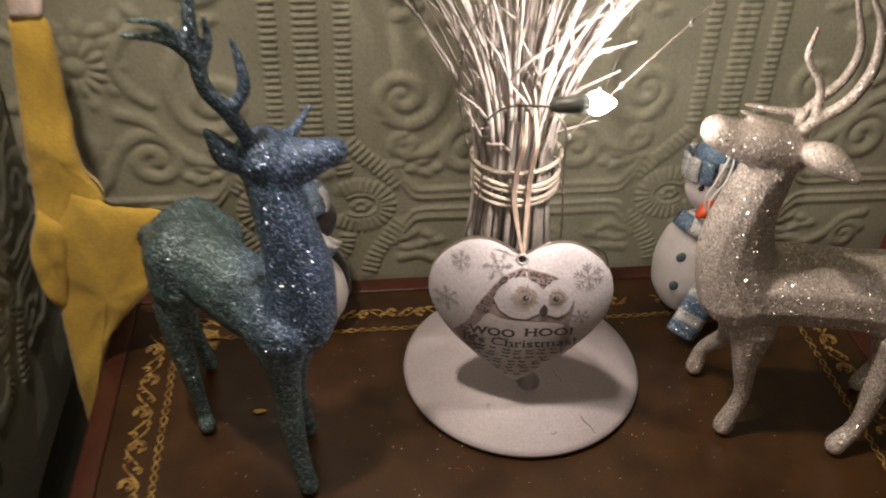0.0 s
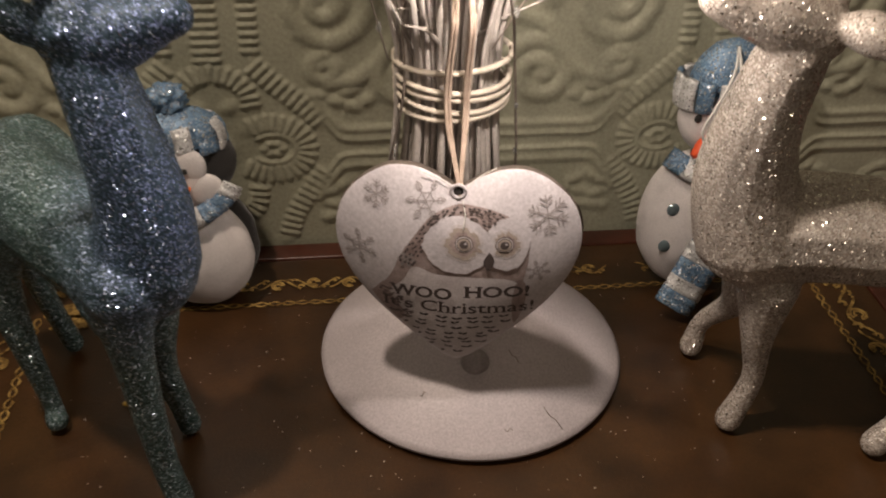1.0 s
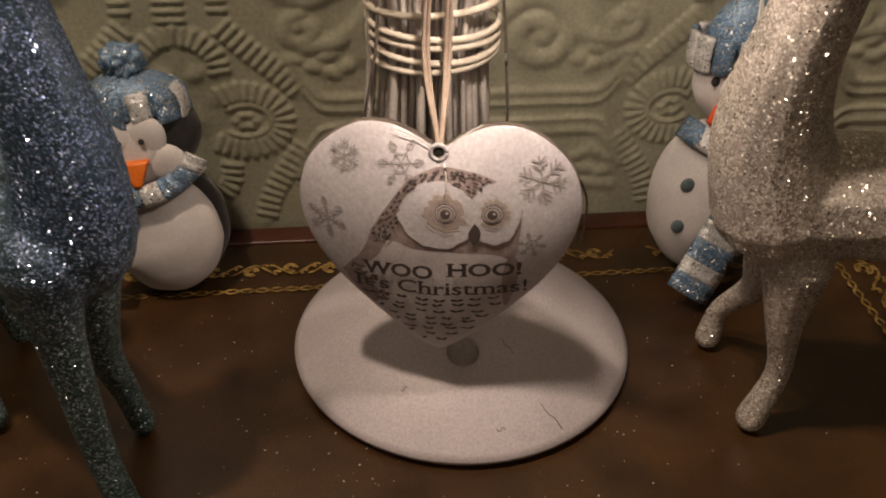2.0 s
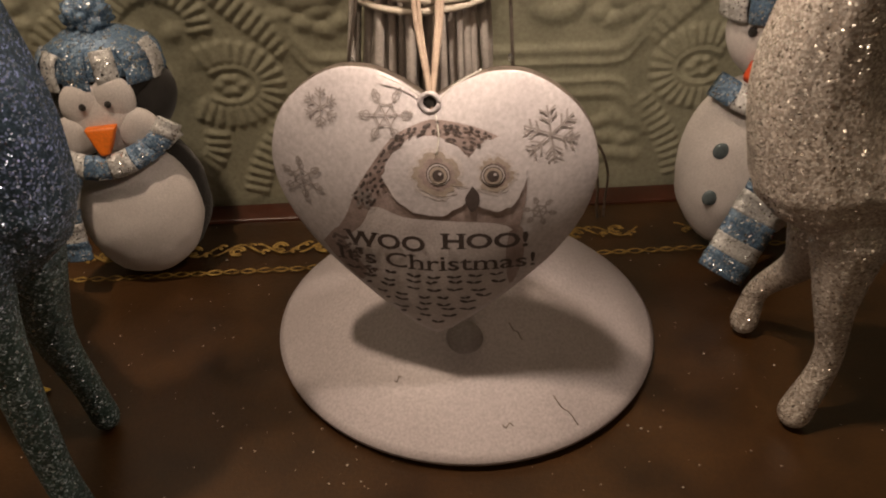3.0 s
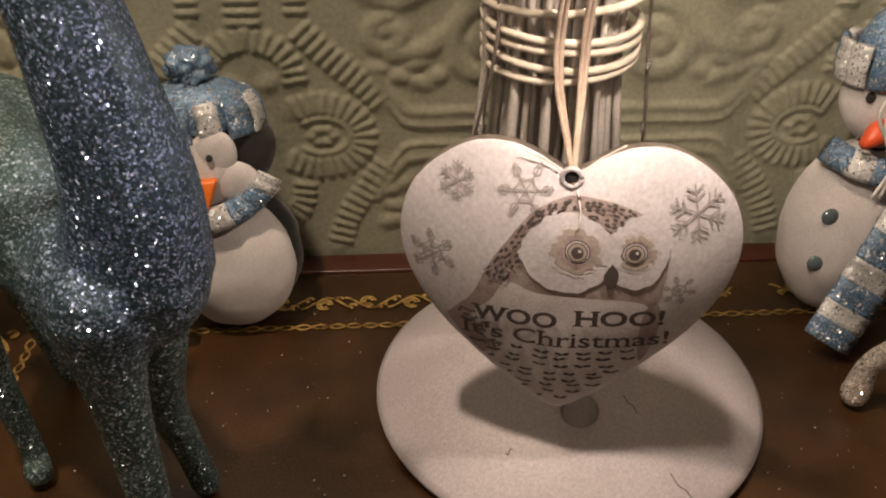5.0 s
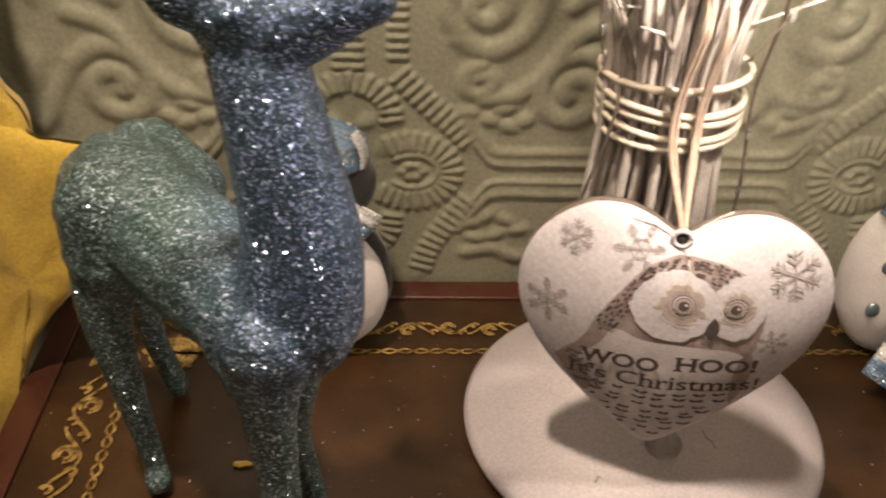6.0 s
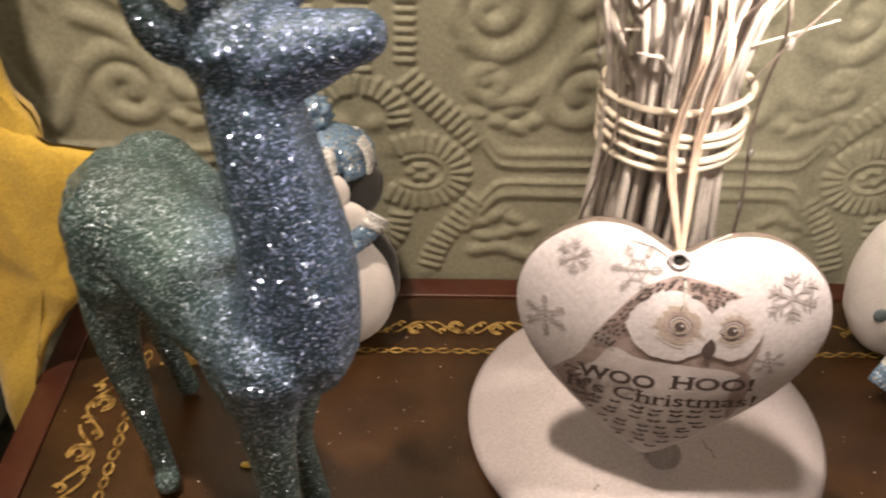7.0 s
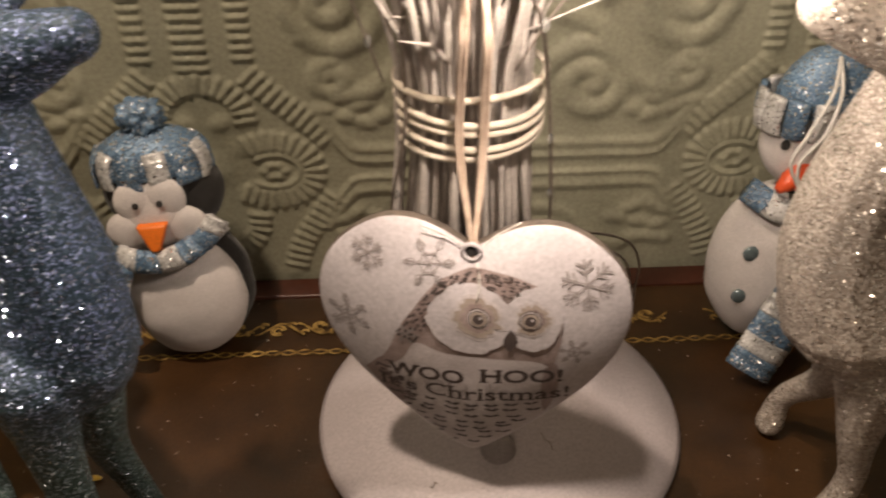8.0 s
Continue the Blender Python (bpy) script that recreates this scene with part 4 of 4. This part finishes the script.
PALE_DEER = {
    'body': [(0.110, -0.158, 0.108, 0.0245), (0.138, -0.163, 0.109, 0.0240), (0.170, -0.168, 0.107, 0.0235), (0.204, -0.172, 0.104, 0.0265), (0.224, -0.174, 0.100, 0.0225)],
    'neck': [(0.109, -0.158, 0.106, 0.0255), (0.0985, -0.160, 0.135, 0.0208), (0.0965, -0.165, 0.164, 0.0162), (0.1, -0.17, 0.193, 0.0132)],
    'head': [(0.105, -0.17, 0.201, 0.013), (0.091, -0.17, 0.206, 0.0125), (0.077, -0.17, 0.21, 0.0095), (0.068, -0.17, 0.214, 0.008)],
    'front leg': [(0.119, -0.15, 0.073, 0.013), (0.122, -0.135, 0.046, 0.007), (0.1165, -0.12, 0.022, 0.0048), (0.1145, -0.118, 0.004, 0.006)],
    'near front leg': [(0.117, -0.168, 0.085, 0.014), (0.118, -0.17, 0.056, 0.0075), (0.1215, -0.17, 0.03, 0.0052), (0.1155, -0.17, 0.004, 0.0065)],
    'rear leg': [(0.199, -0.185, 0.086, 0.019), (0.193, -0.188, 0.058, 0.009), (0.189, -0.19, 0.022, 0.0055), (0.1785, -0.1916, 0.004, 0.0065)],
    'far rear leg': [(0.222, -0.16, 0.082, 0.018), (0.228, -0.152, 0.052, 0.009), (0.226, -0.142, 0.022, 0.0055), (0.217, -0.142, 0.004, 0.006)],
    'ear': [(0.109, -0.176, 0.205, 0.004), (0.119, -0.185, 0.205, 0.008), (0.131, -0.195, 0.199, 0.003)],
    'far ear': [(0.113, -0.158, 0.198, 0.004), (0.103, -0.148, 0.201, 0.006), (0.1, -0.142, 0.2, 0.002)],
    'beam': [(0.107, -0.17, 0.207, 0.0038), (0.115, -0.172, 0.218, 0.004), (0.127, -0.175, 0.23, 0.004), (0.133, -0.177, 0.248, 0.0038), (0.13, -0.178, 0.268, 0.003), (0.121, -0.178, 0.283, 0.002)],
    'brow tine': [(0.112, -0.171, 0.211, 0.0035), (0.097, -0.17, 0.216, 0.003), (0.079, -0.168, 0.223, 0.0015)],
    'tine': [(0.115, -0.172, 0.218, 0.0035), (0.114, -0.17, 0.236, 0.003), (0.105, -0.168, 0.25, 0.0025), (0.107, -0.166, 0.263, 0.0016)],
    'far beam': [(0.113, -0.16, 0.201, 0.0036), (0.122, -0.152, 0.214, 0.0036), (0.138, -0.148, 0.227, 0.0034), (0.143, -0.146, 0.244, 0.003), (0.134, -0.146, 0.268, 0.002)],
    'far tine': [(0.123, -0.152, 0.212, 0.003), (0.109, -0.15, 0.212, 0.0028), (0.091, -0.148, 0.215, 0.0015)],
}



def deer(name, limbs, mat, label):
    b = bmesh.new()
    for key, stations in limbs.items():
        slim = 0.80 if "beam" in key or "tine" in key or "fork" in key else 1.0
        limb(b, [(x, y, z, r * slim) for x, y, z, r in stations])
    z_min = min(v.co.z for v in b.verts)
    for v in b.verts:
        v.co.z -= z_min
    ob = thing(name, b, mat, label, "deer figurine", "glitter deer figurines")
    m = ob.modifiers.new("blend", "REMESH")
    m.mode, m.voxel_size, m.use_smooth_shade = "VOXEL", 0.0011, True
    s = ob.modifiers.new("soften", "SMOOTH")
    s.factor, s.iterations = 0.5, 7
    return ob


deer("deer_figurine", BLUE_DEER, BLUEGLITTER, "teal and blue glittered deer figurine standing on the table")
deer("deer_figurine", PALE_DEER, SILVERGLITTER, "champagne silver glittered deer figurine standing on the table")


def strip(points, width, normal, thick=0.0016, wave=0.0):
    """A soft woven band along points."""
    b = bmesh.new()
    p = [Vector(q) for q in smooth_path(points, 6)]
    n = Vector(normal).normalized()
    rows = []
    for i, q in enumerate(p):
        d = (p[min(i + 1, len(p) - 1)] - p[max(i - 1, 0)]).normalized()
        s = d.cross(n).normalized() * width / 2
        w = n * wave * noise.noise(q * 300)
        rows.append([b.verts.new(q + w + s * a + n * thick * c * (0.4 if abs(a) > 0.9 else 1)) for a, c in ((-1, 1), (-0.5, 1.2), (0, 1.25), (0.5, 1.2), (1, 1), (1, -1), (0, -1), (-1, -1))])
    for a, c in zip(rows, rows[1:]):
        for k in range(8):
            b.faces.new((a[k], a[(k + 1) % 8], c[(k + 1) % 8], c[k]))
    b.faces.new(rows[0])
    b.faces.new(rows[-1][::-1])
    bmesh.ops.recalc_face_normals(b, faces=b.faces[:])
    return b


def striped(name, points, width, normal, bands, parent):
    """A band cut into blue and white stripes."""
    p = smooth_path(points, 8)
    n = len(p) - 1
    for k in range(bands):
        seg = [p[int(round(n * (k + s) / bands))] for s in (0, 0.5, 1)]
        part(name, strip(seg, width, normal, 0.0018, 0.0012), WHITEWOOL if k % 2 else BLUEWOOL, parent, "white glittery stripe" if k % 2 else "blue glittery stripe")


# ---- penguin ornament ----
PP = Matrix.Translation((-0.1375, -0.0505, 0.0)) @ Euler((radians(-7), radians(-5), 0)).to_matrix().to_4x4() @ Matrix.Diagonal((1.0, 1.0, 0.93, 1.0))
peng = base("penguin_ornament", PP, "felt penguin ornament with knitted hat and scarf, standing by the wall", "ornament")
body_part = part("body", ball((0.003, 0.005, 0.0365), 0.0285, 0.015, 0.0365, 0.001, 90.0, 4), BLACKFELT, peng, "black felt body")
part("belly", ball((0.0025, -0.0045, 0.0345), 0.0268, 0.0150, 0.0335, 0.0008, 90.0, 4), WHITEFELT, body_part, "white felt belly")
head_part = part("head", ball((0.0020, 0.0035, 0.0890), 0.0262, 0.0140, 0.0245, 0.0008, 90.0, 4), BLACKFELT, peng, "black felt head")
face = bmesh.new()
for fx, fz, rx, rz in ((-0.0120, 0.0765, 0.0105, 0.0098), (0.0115, 0.0770, 0.0105, 0.0098), (-0.0068, 0.0905, 0.0090, 0.0108), (0.0062, 0.0912, 0.0090, 0.0108), (0.000, 0.082, 0.0145, 0.0150)):
    ball((fx, -0.0108, fz), rx, 0.0034, rz, 0.0004, 120.0, 3, face)
face_part = part("face", face, WHITEFELT, head_part, "white felt face")
for ex in (-0.0058, 0.0045):
    part("eye", ball((ex, -0.0146, 0.0905), 0.0015, 0.0011, 0.0017, cuts=2), BLACKFELT, head_part, "small dark bead")
bk = bmesh.new()
front = [bk.verts.new((-0.0005 + x, -0.0195 - (0.0765 - z) * 0.25, z)) for x, z in ((-0.0068, 0.0815), (0.0068, 0.0815), (0.0018, 0.0695), (-0.0018, 0.0695))]
back = [bk.verts.new((v.co.x, -0.0135, v.co.z)) for v in front]
bk.faces.new(front)
bk.faces.new(back[::-1])
for k in range(4):
    bk.faces.new((front[k], back[k], back[(k + 1) % 4], front[(k + 1) % 4]))
bmesh.ops.recalc_face_normals(bk, faces=bk.faces[:])
bmesh.ops.bevel(bk, geom=bk.edges[:], offset=0.0014, segments=3, profile=0.6, affect="EDGES")
part("beak", bk, BEAK, head_part, "bright orange beak")
hat = bmesh.new()
ball((0.000, 0.004, 0.1035), 0.0250, 0.0162, 0.0172, 0.0008, 150.0, 4, hat)
for v in [v for v in hat.verts if v.co.z < 0.1005]:
    v.co.z = 0.1005 + (v.co.z - 0.1005) * 0.15
hat_part = part("hat", hat, BLUEWOOL, peng, "blue knitted hat")
for k in range(12):
    a = k * 2 * math.pi / 12 + 0.26
    p = []
    for zz, rr in ((0.0965, 1.00), (0.1025, 1.01), (0.1085, 0.97), (0.1130, 0.86)):
        p.append((0.0250 * rr * math.cos(a), 0.004 + 0.0162 * rr * math.sin(a), zz))
    part("hat_stripe", strip(p, 0.0092 if k % 2 else 0.0112, (math.cos(a), math.sin(a) * 1.2, 0), 0.0008, 0.0004), WHITEWOOL if k % 2 else BLUEWOOL, hat_part)
part("pompom", ball((0.000, 0.005, 0.1245), 0.0092, 0.0088, 0.0088, 0.0042, 420.0, 4), BLUEWOOL, hat_part, "fluffy blue pompom")
striped("scarf", [(-0.026, -0.004, 0.068), (-0.016, -0.016, 0.0655), (0.000, -0.0200, 0.0640), (0.014, -0.016, 0.0675), (0.025, -0.004, 0.073)], 0.011, (0, -1, 0.3), 6, peng)
striped("scarf_end", [(-0.0175, -0.0165, 0.064), (-0.0225, -0.0195, 0.051), (-0.0240, -0.0205, 0.036), (-0.0235, -0.0210, 0.021)], 0.0125, (-0.2, -1, 0.05), 5, peng)
striped("scarf_end", [(0.017, -0.014, 0.068), (0.022, -0.013, 0.073), (0.0265, -0.012, 0.079)], 0.0105, (0.2, -1, 0.2), 2, peng)

# ---- snowman ornament ----
SP = Matrix.Translation((0.1295, -0.056, 0.0)) @ Euler((radians(-5), radians(2), 0)).to_matrix().to_4x4()
snow = base("snowman_ornament", SP, "white felt snowman ornament with blue striped hat and scarf", "ornament")
body_part = part("body", ball((0.002, 0.0, 0.0425), 0.0335, 0.019, 0.0425, 0.0008, 90.0, 4), WHITEFELT, snow, "white felt body")
head_part = part("head", ball((0.003, -0.001, 0.1035), 0.0225, 0.0150, 0.0215, 0.0006, 90.0, 4), WHITEFELT, snow, "white felt head")
for ex, ey in ((-0.0135, -0.0118), (0.0025, -0.0158)):
    part("eye", ball((ex, ey, 0.1065), 0.0021, 0.0013, 0.0024, cuts=2), BLACKFELT, head_part, "dark bead")
part("nose", tube([(-0.003, -0.0120, 0.0950), (-0.010, -0.0160, 0.0920), (-0.0155, -0.0185, 0.0890)], [0.0055, 0.0046, 0.0018], sides=12), NOSE, head_part, "red-orange carrot nose")
part("mouth", tube([Vector(q) for q in smooth_path([(-0.0135, -0.0110, 0.0890), (-0.007, -0.0140, 0.0855), (0.002, -0.0145, 0.0875)], 5)], 0.0008, sides=6), BLACKFELT, head_part, "thin dark mouth")
for bx, bz in ((-0.0180, 0.0550), (-0.0190, 0.0325)):
    part("button", ball((bx, -0.0142, bz), 0.0038, 0.0018, 0.0038, cuts=3), BUTTON, body_part, "round blue-grey gem")
hat = bmesh.new()
ball((0.006, 0.000, 0.1185), 0.0230, 0.0165, 0.0270, 0.0008, 150.0, 4, hat)
for v in [v for v in hat.verts if v.co.z < 0.119]:
    v.co.z = 0.119 + (v.co.z - 0.119) * 0.1
hat_part = part("hat", hat, BLUEWOOL, snow, "pale blue knitted hat")
for k in range(14):
    a = k * 2 * math.pi / 14
    part("hat_brim", strip([(0.003 + 0.0245 * math.cos(a), 0.0175 * math.sin(a), 0.1100), (0.003 + 0.0255 * math.cos(a), 0.0185 * math.sin(a), 0.117), (0.003 + 0.0248 * math.cos(a), 0.0178 * math.sin(a), 0.1265)], 0.0088, (math.cos(a), math.sin(a) * 1.3, 0), 0.0014, 0.0006), BLUEWOOL if k % 3 == 0 else WHITEWOOL, hat_part)
striped("scarf", [(-0.022, -0.004, 0.082), (-0.012, -0.0155, 0.0785), (0.000, -0.0185, 0.077), (0.014, -0.0155, 0.079), (0.025, -0.004, 0.083)], 0.0115, (0, -1, 0.25), 6, snow)
striped("scarf_end", [(0.016, -0.0190, 0.072), (0.007, -0.0255, 0.053), (-0.003, -0.0300, 0.035), (-0.011, -0.0340, 0.020), (-0.0185, -0.0375, 0.0075)], 0.0225, (-0.1, -1, 0.15), 7, snow)
for dx in (-0.0016, 0.0018):
    part("hanging_loop", tube([Vector(q) for q in smooth_path([(0.001, -0.010, 0.144), (-0.003 + dx, -0.0225, 0.134), (-0.009 + dx * 2, -0.027, 0.119), (-0.0145 + dx, -0.026, 0.105), (-0.009, -0.025, 0.092), (-0.004, -0.0235, 0.081), (-0.006 + dx, -0.0225, 0.068)], 6)], 0.0008, sides=6), THREAD, snow, "white thread loop")

# ---- mustard felt ornament by the side wall ----
YB = Matrix.Translation((-0.2800, -0.050, 0.0))
felt = base("felt_ornament", YB, "mustard-yellow felt ornament with a pale tip, leaning by the wall", "ornament")


def felt_piece(outline, lean, thick, y0, rag=0.0012):
    """A thick soft cut-out; outline in x and z, leaning forward downwards."""
    ring = closed(outline, 6)
    cx, cz = sum(p[0] for p in ring) / len(ring), sum(p[1] for p in ring) / len(ring)
    b = bmesh.new()

    def at(x, z, side, k):
        y = y0 + lean * (z - 0.12) + side * thick * math.sqrt(max(0.0, 1 - k ** 6)) + 0.0038 * noise.noise(Vector((x * 45, z * 30, 0.3 * side))) + 0.0025 * noise.noise(Vector((x * 120, z * 70, 0.3 * side)))
        return b.verts.new((x + rag * noise.noise(Vector((x * 300, z * 300, 2))) * k, y, z))

    for side in (-1, 1):
        prev = None
        for k in (0.02, 0.25, 0.5, 0.7, 0.85, 0.94, 0.98, 1.0):
            row = [at(cx + (x - cx) * k, cz + (z - cz) * k, side, k) for x, z in ring]
            m = len(row)
            if prev is None:
                b.faces.new(row)
            else:
                for j in range(m):
                    b.faces.new((prev[j], row[j], row[(j + 1) % m], prev[(j + 1) % m]))
            prev = row
    bmesh.ops.remove_doubles(b, verts=b.verts[:], dist=0.0004)
    bmesh.ops.recalc_face_normals(b, faces=b.faces[:])
    return b


part("neck", felt_piece([(-0.010, 0.222), (0.010, 0.222), (0.0125, 0.17), (0.0150, 0.132), (0.024, 0.112), (0.012, 0.08), (-0.016, 0.085), (-0.017, 0.12), (-0.0150, 0.165)], 0.18, 0.0055, 0.0), YELLOW, felt)
part("flap", felt_piece([(0.006, 0.122), (0.030, 0.112), (0.060, 0.106), (0.066, 0.085), (0.050, 0.060), (0.030, 0.040), (0.014, 0.020), (0.001, -0.012), (-0.010, -0.050), (-0.013, 0.000), (-0.014, 0.040), (-0.012, 0.08)], 0.18, 0.0050, -0.004), YELLOW, felt)
part("fold", felt_piece([(-0.014, 0.112), (-0.002, 0.098), (-0.004, 0.07), (-0.010, 0.045), (-0.020, 0.056), (-0.024, 0.084)], 0.18, 0.0040, -0.007), YELLOW, felt)
part("tip", felt_piece([(-0.0085, 0.224), (0.0085, 0.224), (0.007, 0.238), (-0.007, 0.238)], 0.18, 0.005, 0.0, 0.0), PALETIP, felt, "pale pink tip")

# ---- small things ----
thing("folded_cloth", box(0.292, 0.42, -0.13, -0.012, -0.10, 0.035, 0.008), REDCLOTH, "dark red folded cloth beside the table", "cloth")
cloth_stool = base("side_stool", (0.36, -0.08, FLOOR_Z), "dark wooden stool beside the table", "stool")
part("seat", box(-0.065, 0.10, -0.09, 0.07, -FLOOR_Z - 0.13, -FLOOR_Z - 0.1003, 0.004), DARKWOOD, cloth_stool)
for lx in (-0.05, 0.085):
    for ly in (-0.075, 0.055):
        part("leg", tube([(lx, ly, 0), (lx, ly, -FLOOR_Z - 0.1305)], [0.012, 0.016], sides=12), DARKWOOD, cloth_stool)

# fallen glitter and lint on the leather
grains = bmesh.new()
rg = random.Random(11)
for k in range(420):
    x, y = rg.gauss(-0.03, 0.12), rg.gauss(-0.14, 0.06)
    if not (IN_L < x < IN_R and -0.3 < y < -0.02) or math.hypot(x - DX, y - DY) < DR:
        continue
    r = rg.choice((0.0002, 0.0003, 0.0003, 0.0005))
    a = rg.uniform(0, 3)
    ring = [grains.verts.new((x + r * math.cos(a + q), y + r * math.sin(a + q), 0.0008 + r * rg.uniform(0, 0.8))) for q in (0, 1.57, 3.14, 4.71)]
    grains.faces.new(ring)
thing("glitter_grains", grains, SILVERGLITTER, "fallen glitter grains scattered on the leather", "glitter", kind="stuff", smooth=False)
thing("felt_scrap", ball((-0.1695, -0.1290, 0.0012), 0.0045, 0.0016, 0.0010, 0.0008, 500.0, 2), YELLOW, "tiny yellow felt scrap on the leather", "scrap")
